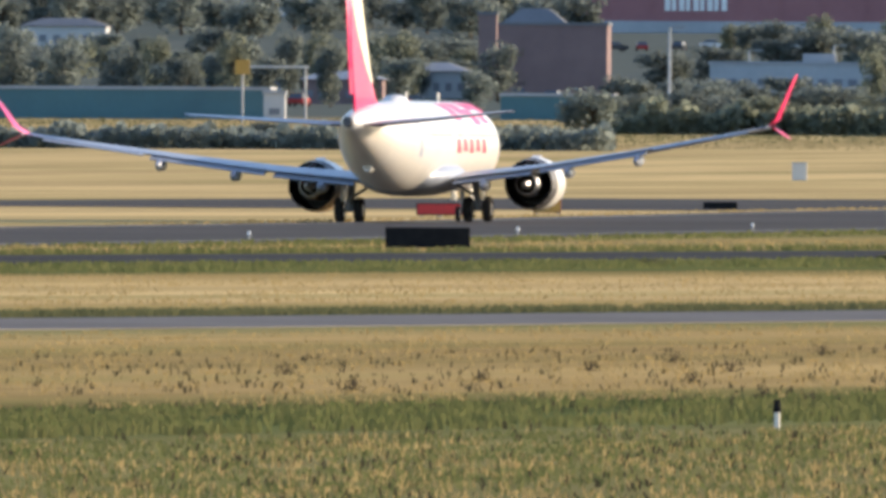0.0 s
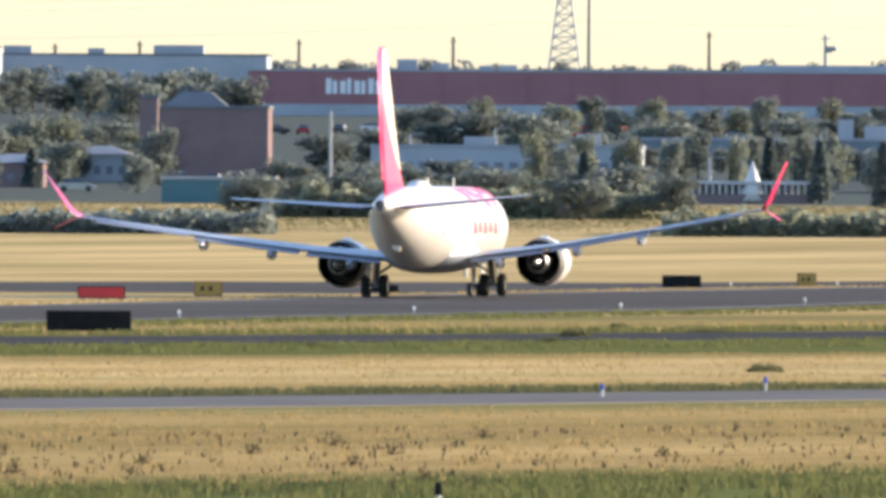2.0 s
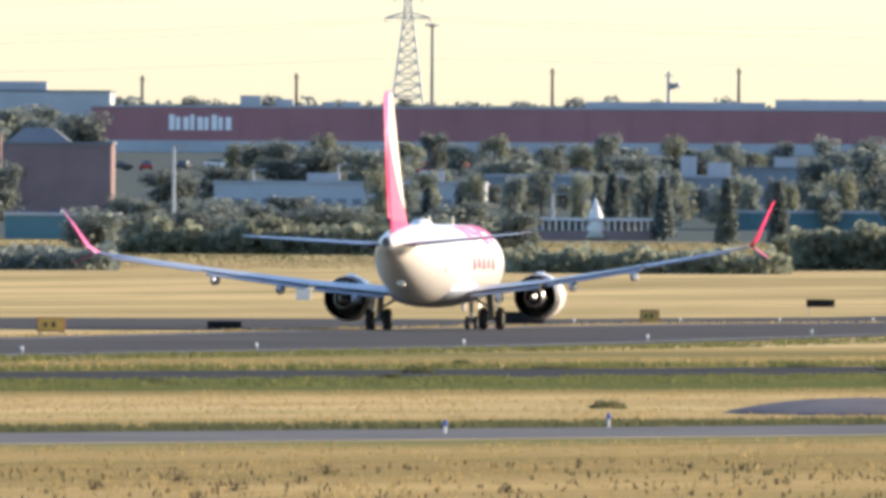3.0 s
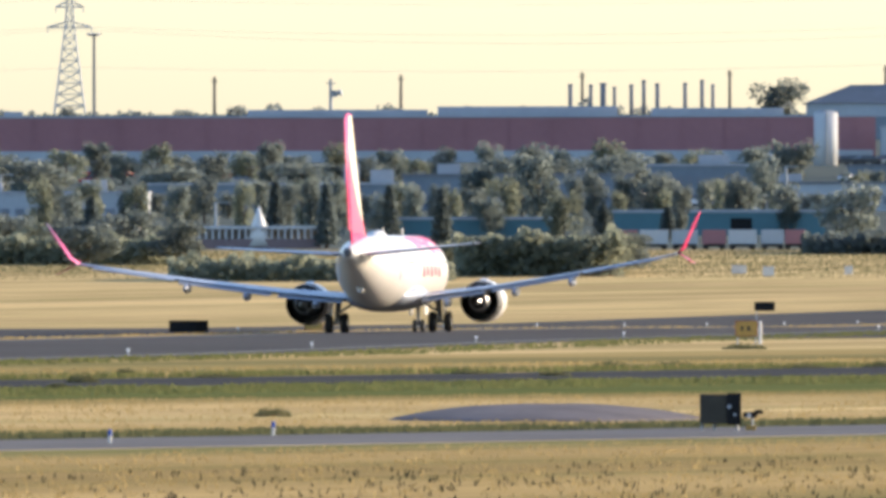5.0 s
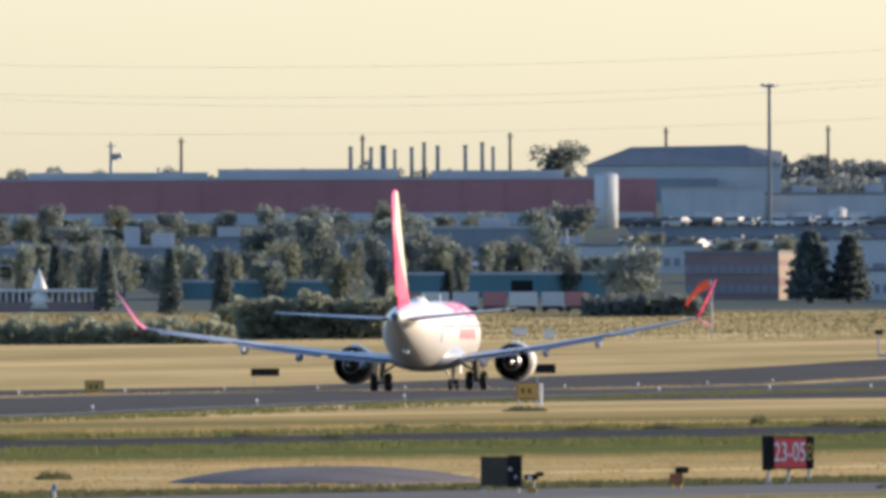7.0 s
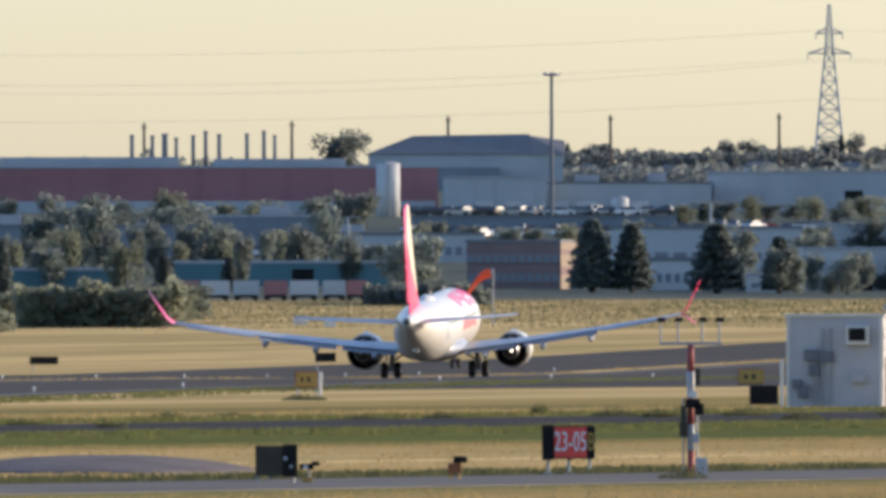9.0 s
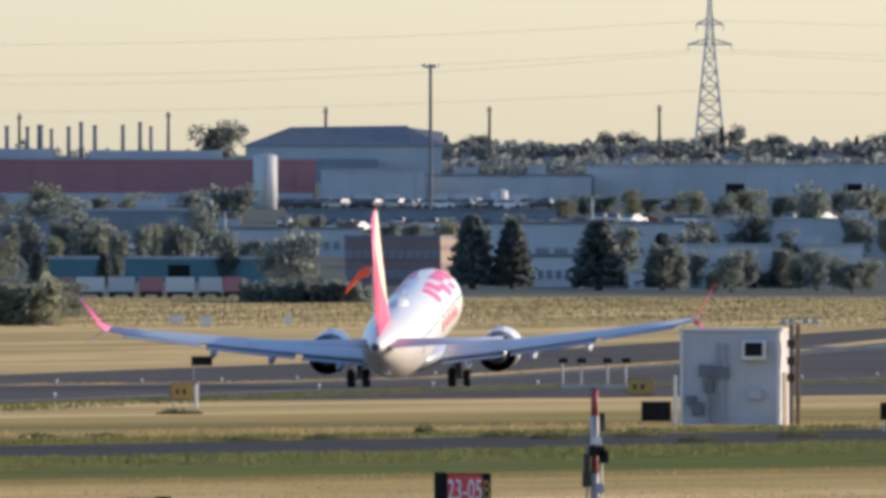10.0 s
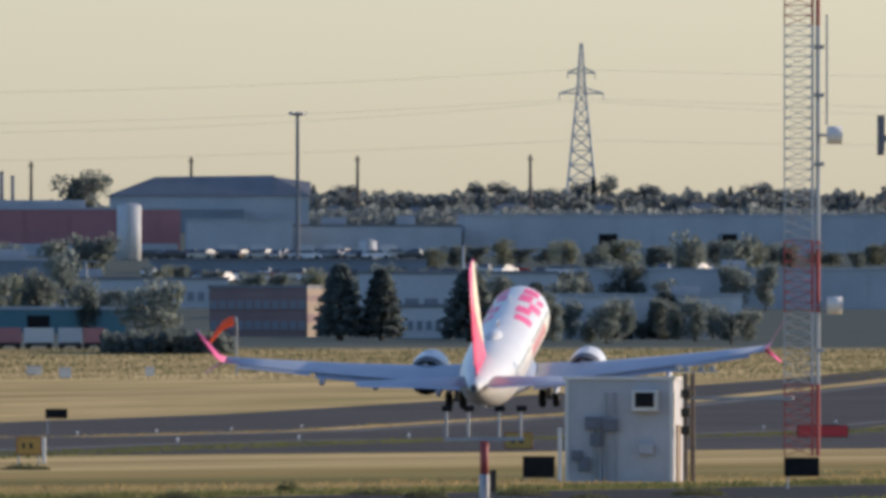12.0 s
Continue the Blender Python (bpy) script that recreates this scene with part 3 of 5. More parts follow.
def building(name, label, u0, u1, v_top, v_base, wall, roof=ROOF, depth=14.0, windows=(), hip=0.0, bands=0, turn=0.0, category="building", extras=()):
    """A block on the rising ground: walls, a roof with a parapet or hips, windows as (columns, rows, width share, height share)."""
    d = depth_at(v_base)
    w, g = metres(u1 - u0, d), ground_z(d)
    h = spot(0, v_top, d).z - g
    ob = thing(name, label, category, pose(d * (u0 + u1) / 2 / FOCAL, d, g, 0, 0, turn))
    bm = BM()
    box(bm, -w / 2, w / 2, 0, depth, -1.0, h if not hip else h - hip)
    part("wall", bm, wall, ob)
    bm = BM()
    if hip:
        e, i = 0.5, min(w, depth) * 0.26
        skin(bm, [[(-w / 2 - e, -e, h - hip), (w / 2 + e, -e, h - hip), (w / 2 + e, depth + e, h - hip), (-w / 2 - e, depth + e, h - hip)],
                  [(-w / 2 + i, i, h), (w / 2 - i, i, h), (w / 2 - i, depth - i + 0.1, h), (-w / 2 + i, depth - i + 0.1, h)]])
    else:
        box(bm, -w / 2 - 0.15, w / 2 + 0.15, -0.15, depth + 0.15, h + 0.005, h + 0.35)
    part("roof", bm, roof, ob)
    for k in range(bands):                                     # wall ribs and gutter lines
        bm = BM()
        x = -w / 2 + w * (k + 0.5) / bands
        box(bm, x - 0.12, x + 0.12, -0.1, 0.01, 0, (h - hip) * 0.98)
        part("pilaster", bm, wall, ob)
    if windows:
        cols, rows, ws, hs = windows
        top = h - hip
        cw, ch = w / cols, top / (rows + 0.35)
        pane = BM()
        box(pane, -cw * ws / 2, cw * ws / 2, -0.03, 0.03, 0, ch * hs)
        me = mesh_of("window", pane, FAR_GLASS)
        sill = BM()
        box(sill, -cw * ws / 2 - 0.08, cw * ws / 2 + 0.08, -0.1, 0.02, -0.1, -0.005)
        sm = mesh_of("sill", sill, wall)
        for r in range(rows):
            for c in range(cols):
                wnd = part("window", me, None, ob, at=pose(-w / 2 + cw * (c + 0.5), -0.03, ch * (r + 0.35)))
                part("sill", sm, None, wnd)
    for kind, x, z, a, b in extras:                            # doors and rooftop boxes: kind, share of width, base, width, height
        bm = BM()
        if kind == "door":
            box(bm, w * x - a / 2, w * x + a / 2, -0.06, 0.05, 0, b)
            part("door", bm, BLACK, ob, "dark roller door")
        else:
            box(bm, w * x - a / 2, w * x + a / 2, depth * 0.25, depth * 0.25 + max(a * 0.7, 1.5), h + 0.36, h + 0.36 + b)
            part("roof_unit", bm, PALE_ROOF, ob, "boxy rooftop unit")
    return ob, d, w, h


def letters(text, size, mat, parent, at, depth=0.05):
    cu = bpy.data.curves.new("writing", "FONT")
    cu.body, cu.size, cu.extrude, cu.align_x, cu.align_y = text, size, depth, "CENTER", "CENTER"
    tmp = bpy.data.objects.new("writing", cu)
    scene.collection.objects.link(tmp)
    me = bpy.data.meshes.new_from_object(tmp.evaluated_get(bpy.context.evaluated_depsgraph_get()))
    bpy.data.objects.remove(tmp)
    me.materials.clear()
    me.materials.append(mat)
    return part("writing", me, None, parent, at=at)


# the long red warehouse, its pale foot and what stands on its roof
red, RD, RW, RH = building("warehouse", "long dark red clad warehouse with white sign", -1298, 688, -179, -100, BRICK_RED, PALE_ROOF, 60, bands=26,
                           extras=[("unit", x, 0, a, b) for x, a, b in ((-0.33, 3, 1.2), (-0.29, 2.2, 0.8), (-0.36, 3.4, 1.8), (-0.27, 3.2, 0.9), (0.02, 30, 1.1), (0.19, 30, 1.6), (0.36, 22, 1.3))])
bm = BM()
box(bm, -RW / 2 + 0.4, RW / 2 - 0.4, -0.35, -0.02, -1.0, RH * 0.26)
part("plinth", bm, PALE_WALL, red, "pale concrete foot of the wall")
for k in range(9):                                             # the sign is a maker's name: plain white bars in its place
    bm = BM()
    x = metres(-1110 + 305, RD) + metres(-50 + k * 12.5, RD)
    box(bm, x, x + metres(10 if k % 2 == 0 else 7.5, RD), -0.16, -0.02, RH * 0.52 - 0.2, RH * 0.52 + (2.0 if k % 3 else 2.4))
    part("sign_bar", bm, SIGN_WHITE, red, "white sign shape on the red wall")
for u, v, r in ((148, -234, 3.2), (184, -233, 2.8), (206, -236, 4.5), (226, -229, 2.6), (256, -233, 3), (278, -241, 3), (302, -235, 3.2), (351, -236, 3), (381, -241, 3), (400, -233, 2.6)):
    d = RD + 30
    ob = thing("chimney", "slim grey steel chimney on the warehouse roof", "chimney", pose(d * u / FOCAL, d, ground_z(RD) + RH + 0.3), group="roof chimneys")
    h = spot(0, v, d).z - (ground_z(RD) + RH + 0.3)
    part("flue", tube(BM(), (0, 0, 0), (0, 0, h), metres(r * 1.25, d), metres(r * 1.15, d), 10), ROOF, ob, smooth=True)
    part("cap", tube(BM(), (0, 0, h), (0, 0, h + 0.4), metres(r * 1.35, d), None, 10), ROOF, ob)


def tank_tower(u, v_top, v_base, width, label):
    d = depth_at(v_base)
    g = ground_z(d)
    top, r = spot(0, v_top, d).z - g, metres(width / 2, d)
    ob = thing("silo", label, "silo", pose(d * u / FOCAL, d, g))
    part("shell", tube(BM(), (0, 0, -0.5), (0, 0, top - 0.3), r, r, 24), WHITE_WALL, ob, smooth=True)
    part("roof", tube(BM(), (0, 0, top - 0.3), (0, 0, top), r * 1.02, r * 0.5, 24), PALE_ROOF, ob)
    bm = BM()
    for x in (-0.2, 0.2):
        tube(bm, (x, -r - 0.15, 0), (x, -r - 0.15, top), 0.04, n=6)
    for i in range(int(top / 0.5)):
        tube(bm, (-0.2, -r - 0.15, 0.3 + i * 0.5), (0.2, -r - 0.15, 0.3 + i * 0.5), 0.025, n=5)
    part("ladder", bm, STEEL, ob, "steel ladder")


tank_tower(600, -190, -92, 42, "tall white cylindrical silo beside the red warehouse")
tank_tower(1010, -128, -95, 30, "short white storage tank in a yard")

# blocks from far to near: name, label, u0, u1, v_top, v_base, wall, roof, depth, windows, hip, extras
def ridge_hall():
    """A wide hall on the rise: a dark roof hipped at one end, with a lower step at the other."""
    d = depth_at(-140)
    g = ground_z(d)
    k = d / FOCAL
    ob = thing("hall", "grey hall with a dark roof, hipped at one end", "building", pose(d * 735 / FOCAL, d, g))
    eave, top = spot(0, -203, d).z - g, spot(0, -236, d).z - g
    part("wall", box(BM(), -166 * k, 174 * k, 0, 30, -1.0, eave), PALE_WALL, ob)
    bm = BM()
    skin(bm, [[(-175 * k, -0.5, eave + 0.01), (-175 * k, 30.5, eave + 0.01), (-90 * k, 22, top), (-90 * k, 6, top)],
              [(116 * k, -0.5, eave + 0.01), (116 * k, 30.5, eave + 0.01), (116 * k, 22, top + 0.3), (116 * k, 6, top + 0.3)]])
    part("roof", bm, ROOF, ob, "dark pitched roof")
    bm = BM()
    skin(bm, [[(116.2 * k, -0.5, eave + 0.01), (116.2 * k, 30.5, eave + 0.01), (116.2 * k, 22, top), (116.2 * k, 6, top)],
              [(178 * k, -0.5, eave + 0.01), (178 * k, 30.5, eave + 0.01), (178 * k, 22, top - 0.9), (178 * k, 6, top - 0.9)]])
    part("roof", bm, ROOF, ob, "dark lower step of the roof")
    part("annex", box(BM(), -60 * k, 60 * k, -9, -0.6, -1.0, eave * 0.62), BLUE_WALL, ob, "blue-grey annex")


ridge_hall()
building("hall", "pale grey low hall behind the red warehouse", -1900, -1265, -205, -128, PALE_WALL, ROOF, 30, extras=(("unit", -0.2, 0, 5, 1.4), ("unit", 0.25, 0, 9, 1.6), ("unit", 0.02, 0, 3, 1)))
building("office_block", "pale office block with a sunlit end wall", -1925, -1740, -218, -125, PALE_WALL, ROOF, 16, (), 0)
building("hall", "long blue-grey hall under the tree line", 1175, 2000, -168, -100, PALE_WALL, PALE_ROOF, 40, bands=14, extras=(("door", -0.2, 0, 3, 3.5), ("door", 0.05, 0, 3, 3.5)))
building("hall", "low grey hall with rooftop units", 860, 1170, -150, -99, PALE_WALL, ROOF, 24, bands=6, extras=(("unit", -0.2, 0, 4, 1.2), ("unit", 0.2, 0, 3, 1.5)))
building("hall", "grey brick hall at the foot of the hill", 700, 880, -160, -98, PALE_WALL, PALE_ROOF, 20, bands=5)
building("factory", "dark blue-grey factory with pale roof edge", 285, 480, -92, -22, BLUE_WALL, PALE_ROOF, 22, (12, 2, 0.55, 0.4), extras=(("unit", 0.1, 0, 4, 1.2), ("door", 0.3, 0, 3, 3)))
building("factory", "low grey factory with a flat roof", 480, 770, -60, -12, PALE_WALL, ROOF, 24, (16, 1, 0.6, 0.4), extras=(("unit", -0.3, 0, 3, 1),))
building("factory", "long dark brick block with a flat roof", 640, 1110, -91, -70, BLUE_WALL, ROOF, 18)
building("factory", "low pale warehouse with dark roof", -1080, -600, -45, 5, PALE_WALL, PALE_ROOF, 24, (18, 1, 0.6, 0.3), extras=(("unit", -0.1, 0, 4, 1), ("unit", 0.3, 0, 3, 1.4)))
building("factory", "blue-grey low warehouse among trees", -600, -150, -60, -8, BLUE_WALL, PALE_ROOF, 24, (18, 1, 0.6, 0.3), extras=(("unit", 0.42, 0, 3, 1.6), ("unit", 0.3, 0, 2, 2.4)))
building("factory", "blue-grey low warehouse among trees", -150, 260, -75, -15, BLUE_WALL, ROOF, 24, (16, 1, 0.6, 0.3), extras=(("unit", -0.3, 0, 3, 1.3),))
building("shed", "long teal clad shed with a pale roof edge", 225, 600, -10, 30, TEAL_WALL, PALE_ROOF, 14, extras=(("door", 0.1, 0, 2.4, 1.9),))
building("shed", "long teal clad shed with a pale roof edge", -190, 120, 2, 32, TEAL_WALL, PALE_ROOF, 14)
building("shed", "long teal clad shed with a pale roof edge", -1450, -1250, 14, 56, TEAL_WALL, PALE_ROOF, 14)
building("shed", "long teal clad shed with a pale roof edge", -2400, -1860, 6, 58, TEAL_WALL, PALE_ROOF, 14)
building("shed", "long teal clad shed with a pale roof edge", -850, -620, 20, 48, TEAL_WALL, PALE_ROOF, 14)
building("brick_building", "brown brick building with several storeys", -1488, -1262, -112, 20, BROWN_BRICK, ROOF, 16)
building("brick_tower", "square brown brick stair tower", -1490, -1458, -130, 22, BROWN_BRICK, ROOF, 4)
building("brick_gable", "dark gabled penthouse on the brick building", -1442, -1340, -142, 12, BROWN_BRICK, ROOF, 10, (), 1.8)
# Brown front and tan end panels put shaded and sunlit walls into the colour.
office, OD, OW, OH = building("office", "two-storey office, shaded front coloured brown, sunlit end coloured tan", 738, 904, -46, 36, BROWN_BRICK, ROOF, 12, (11, 2, 0.78, 0.42), turn=-11)
for lo, hi, m, word in ((0.0, 0.30, TAN_WALL, ""), (0.30, 0.48, BROWN_BRICK, "brown window band"), (0.48, 0.74, TAN_WALL, ""), (0.74, 0.86, BROWN_BRICK, "brown window band"), (0.86, 1.0, TAN_WALL, "")):
    part("end_panel", box(BM(), OW / 2 + 0.01, OW / 2 + 0.16, -0.1, 12, OH * lo, OH * hi - 0.01), m, office, word)
building("hall", "pale hall with a dark open gate", 1335, 1640, -32, 40, WHITE_WALL, PALE_ROOF, 24, bands=6, extras=(("door", -0.2, 0, 3.6, 2.6), ("unit", 0.2, 0, 3, 0.8)))
building("hall", "tall pale hall with a flat roof", 1370, 1900, -75, -10, PALE_WALL, PALE_ROOF, 24, bands=7, extras=(("unit", 0.0, 0, 3, 1),))
building("hall", "long pale grey hall behind trees", 1000, 1330, -70, 5, PALE_WALL, ROOF, 20, (10, 1, 0.7, 0.25))
building("low_house", "low white house beside dark firs", 1055, 1150, -14, 38, WHITE_WALL, ROOF, 10, (6, 1, 0.6, 0.4))
building("low_house", "small white shed beside dark firs", 1235, 1285, 14, 42, WHITE_WALL, PALE_ROOF, 6, (2, 1, 0.5, 0.4))
building("low_house", "low grey house on the near side of the brick building", -1640, -1510, -45, 18, PALE_WALL, PALE_ROOF, 10, (6, 1, 0.5, 0.4), 1.0)
building("low_house", "brown low house among trees", -1800, -1660, -30, 30, BROWN_BRICK, PALE_ROOF, 10, (6, 1, 0.5, 0.4), 1.0)
building("low_house", "white house with a grey roof", -2300, -2150, -120, -70, WHITE_WALL, ROOF, 12, (6, 1, 0.5, 0.4), 1.2)
for u0, u1, top in ((940, 972, -186), (1080, 1112, -184), (1230, 1290, -190), (1400, 1440, -188), (1560, 1620, -190)):
    building("low_house", "small pale house below the ridge", u0, u1, top, -158, WHITE_WALL, ROOF, 9, (), 1.0)
building("kiosk", "small pale green equipment kiosk at the field's edge", -1870, -1832, 12, 62, WHITE_WALL, PALE_ROOF, 2.4, (1, 1, 0.5, 0.3))


def pavilion():
    d = depth_at(52)
    g = ground_z(d)
    ob = thing("pavilion", "white open pavilion with a pointed tent roof", "pavilion", pose(d * -404 / FOCAL, d, g))
    w, top = metres(220, d), spot(0, 12, d).z - g
    bm = BM()
    box(bm, -w / 2, w / 2, 0, 5, top - 0.35, top, 0.05)
    part("canopy", bm, WHITE_WALL, ob, "flat white canopy")
    for i in range(19):
        x = -w / 2 + 0.3 + (w - 0.6) * i / 18
        part("column", tube(BM(), (x, 0.25, -0.5), (x, 0.25, top - 0.36), 0.14, None, 8), WHITE_WALL, ob)
    part("base_wall", box(BM(), -w / 2, w / 2, -0.12, 0.06, -0.5, top * 0.42), BROWN_BRICK, ob, "dark low wall below the columns")
    bm = BM()
    box(bm, -w / 2 + 0.2, w / 2 - 0.2, 3.2, 3.4, -0.5, top - 0.36)
    part("back_wall", bm, TAN_WALL, ob)
    bm = BM()
    peak, r = spot(0, -24, d).z - g, metres(26, d)
    skin(bm, [[(q * r * math.cos(2 * math.pi * i / 16), 1.0 + q * r * math.sin(2 * math.pi * i / 16), z) for i in range(16)]
              for q, z in ((1.0, 0.25), (0.66, 0.25 + (peak - 0.25) * 0.36), (0.33, 0.25 + (peak - 0.25) * 0.7), (0.03, peak))])
    part("tent_roof", bm, WHITE, ob, "steep white tent roof", True)


pavilion()


def roadside_board():
    d = depth_at(64)
    g = ground_z(d)
    k = d / FOCAL
    ob = thing("roadside_board", "yellow square board on a post with a white rail", "sign", pose(d * -1908 / FOCAL, d, g))
    z = spot(0, -35, d).z - g
    part("panel", box(BM(), -13 * k, 13 * k, -0.1, 0.1, z - 13 * k, z + 13 * k, 0.02), SIGN_YELLOW, ob)
    part("rail", box(BM(), 13.5 * k, 118 * k, -0.06, 0.06, z - 1.5 * k, z + 3 * k), WHITE_WALL, ob)
    for x in (0, 112):
        part("post", tube(BM(), (x * k, 0.2, -0.3), (x * k, 0.2, z), 0.12, None, 8), STEEL, ob)


roadside_board()


def lattice(bm, base, top, h, legs=4, bays=10, r=0.06, z0=0.0):
    """Legs from half-width base to top with rings and crossed braces."""
    def corner(i, k):
        a = 2 * math.pi * (i + 0.5) / legs
        q = (base + (top - base) * k) * (1.414 if legs == 4 else 1)
        return Vector((q * math.cos(a), q * math.sin(a), z0 + h * k))
    for i in range(legs):
        tube(bm, corner(i, 0), corner(i, 1), r, r * 0.8, 5)
        for b in range(bays):
            k0, k1 = b / bays, (b + 1) / bays
            tube(bm, corner(i, k0), corner((i + 1) % legs, k1), r * 0.55, n=4, caps=False)
            tube(bm, corner((i + 1) % legs, k0), corner(i, k1), r * 0.55, n=4, caps=False)
            tube(bm, corner(i, k1), corner((i + 1) % legs, k1), r * 0.55, n=4, caps=False)
    return bm


def pylon(u, v_top, v_waist, v_base, arm):
    d = 4880.0
    z = ground_z(d)
    top, waist = spot(0, v_top, d).z - z, spot(0, v_waist, d).z - z
    ob = thing("pylon", "grey steel lattice power pylon", "pylon", pose(d * u / FOCAL, d, z), group="power line pylons")
    a = metres(arm, d)
    part("lower_frame", lattice(BM(), a * 0.36, a * 0.10, waist, 4, 8, 0.2), WHITE_WALL, ob)
    part("upper_frame", lattice(BM(), a * 0.10, a * 0.03, top - waist, 4, 6, 0.16, waist), WHITE_WALL, ob)
    for k, s in ((0.0, 1.0), (0.42, 0.62)):
        zz = waist + (top - waist) * k
        for side in (-1, 1):
            bm = BM()
            end = (side * a * s / 2, 0, zz - 0.2)
            for y in (-0.5, 0.5):
                tube(bm, (side * 0.4, y, zz + 1.0), end, 0.16, n=5)
                tube(bm, (side * 0.4, y, zz - 0.2), end, 0.16, n=5)
            tube(bm, end, (end[0], 0, zz - 1.4), 0.1, n=6)
            part("cross_arm", bm, PALE_WALL, ob)


pylon(-738, -428, -342, -165, 78)
pylon(1380, -466, -382, -215, 76)


def cables():
    """The lines between the two pylons and past them."""
    d = 4880.0
    for dv, sag in ((-342, 30), (-338, 42), (-392, 26), (-270, 22)):
        ob_bm = BM()
        pts = []
        for i in range(61):
            u = -2600 + 5400 * i / 60
            k = ((u + 738) / 2118) % 1.0
            pts.append(spot(u, dv - 30 * (u + 738) / 2118 + sag * 4 * k * (1 - k), d))
        for a, b in zip(pts, pts[1:]):
            tube(ob_bm, a, b, 0.02, n=4, caps=False)
        tagged(new("power_cable", mesh_of("power_cable", ob_bm, STEEL)), "thin sagging power cable between pylons", "cable", "power cables", "structure")


cables()


def pole(name, label, u, v_top, v_base, width, mat, head="", group="utility poles"):
    d = depth_at(v_base)
    z = ground_z(d)
    h, r = spot(0, v_top, d).z - z, metres(width / 2, d)
    ob = thing(name, label, "pole", pose(d * u / FOCAL, d, z), group=group)
    part("shaft", tube(BM(), (0, 0, -0.5), (0, 0, h), r * 1.3, r * 0.9, 8), mat, ob)
    bm = BM()
    if head == "ring":
        tube(bm, (0, 0, h), (0, 0, h + 0.3), r * 2.4, r * 2.8, 10)
        for i in range(8):
            a = i * math.pi / 4
            tube(bm, (r * 2 * math.cos(a), r * 2 * math.sin(a), h + 0.05), (r * 5 * math.cos(a), r * 5 * math.sin(a), h + 0.25), r * 0.9, n=6)
        part("lamp_ring", bm, STEEL, ob, "ring of floodlights")
    elif head == "dish":
        box(bm, r, r + 0.9, -0.3, 0.3, h - 3.4, h - 2.2, 0.05)
        tube(bm, (r + 0.4, -0.3, h - 2.9), (r + 1.7, -0.5, h - 2.5), 0.1, 0.7, 10)
        box(bm, -0.9, 0.9, -0.1, 0.1, h - 0.9, h - 0.7)
        part("antenna", bm, STEEL, ob, "antenna boxes")
    elif head == "lamp":
        box(bm, -0.1, 1.6, -0.12, 0.12, h - 0.1, h + 0.05)
        part("lamp_head", bm, STEEL, ob)
    else:
        box(bm, -0.55, 0.55, -0.08, 0.08, h - 1.0, h - 0.85)
        for x in (-0.45, 0.0, 0.45):
            tube(bm, (x, 0, h - 0.8), (x, 0, h - 0.5), 0.07, n=6)
        part("cross_arm", bm, mat, ob)


for u, v in ((-1490, -231), (-1208, -235), (-935, -241), (-482, -252), (-152, -255), (169, -259), (706, -270), (993, -272), (1291, -274), (430, -262), (-1640, -225)):
    pole("utility_pole", "weathered wooden utility pole on the skyline", u, v, -165, 5, WOOD_POLE)
pole("high_mast_light", "tall floodlight mast with a lamp ring", -695, -326, -120, 5, ROOF, "ring", "floodlight masts")
pole("high_mast_light", "tall floodlight mast with a lamp ring", 889, -342, -85, 6, ROOF, "ring", "floodlight masts")
pole("antenna_mast", "antenna mast with dish and boxes", -276, -248, -150, 6, STEEL, "dish", "antenna masts")
for u, v, b, w in ((-1151, -110, 60, 6), (-176, -118, -60, 8), (529, -92, 5, 6), (648, -60, 10, 5), (475, -40, 8, 5), (1170, -118, 0, 5), (-480, -30, 25, 5), (-860, -80, 0, 4), (-1010, -70, 0, 4), (455, -35, 5, 5), (495, -30, 5, 5)):
    pole("street_lamp", "pale grey street lamp pole", u, v, b, w, PALE_WALL, "lamp", "street lamps")


# ---- trees ----
def leaf_mesh(name, kind, seed, mat):
    """A crown of many small leaf clumps on a unit tree, 1 high: round, poplar or fir."""
    rng = random.Random(seed)
    bm = BM()
    lobes = [(rng.uniform(-0.22, 0.22), rng.uniform(-0.22, 0.22), rng.uniform(0.16, 0.82), rng.uniform(0.13, 0.23)) for _ in range(15)]
    for _ in range(2600 if kind == "fir" else 2000):
        if kind == "round":
            x, y, z, r = rng.choice(lobes)
            v = Vector((rng.gauss(0, 1), rng.gauss(0, 1), rng.gauss(0, 1))).normalized() * r * rng.uniform(0.55, 1.0)
            c = Vector((x, y, z)) + v
            s = rng.uniform(0.014, 0.034)
        else:
            z = rng.uniform(0.06, 1.0)
            wide = (0.22 if kind == "fir" else 0.17) * ((1.02 - z) ** 0.5 if kind == "fir" else math.sqrt(max(0.02, 1.03 - z)) * 1.0)
            wide *= 0.9 + 0.1 * math.sin(z * 48 + seed) + rng.uniform(-0.08, 0.08)
            a = rng.uniform(0, 2 * math.pi)
            q = wide * rng.uniform(0.55, 1.08)
            c = Vector((q * math.cos(a), q * math.sin(a), z))
            s = rng.uniform(0.014, 0.034)
        n = Vector((rng.gauss(0, 1), rng.gauss(0, 1), rng.gauss(0.4, 1))).normalized()
        t = n.orthogonal().normalized()
        b = n.cross(t)
        vs = [bm.verts.new(c + t * s * dx + b * s * dy) for dx, dy in ((-1, -0.5), (0.2, -1), (1, 0.4), (-0.2, 1))]
        bm.faces.new(vs)
    return mesh_of(name, bm, mat)


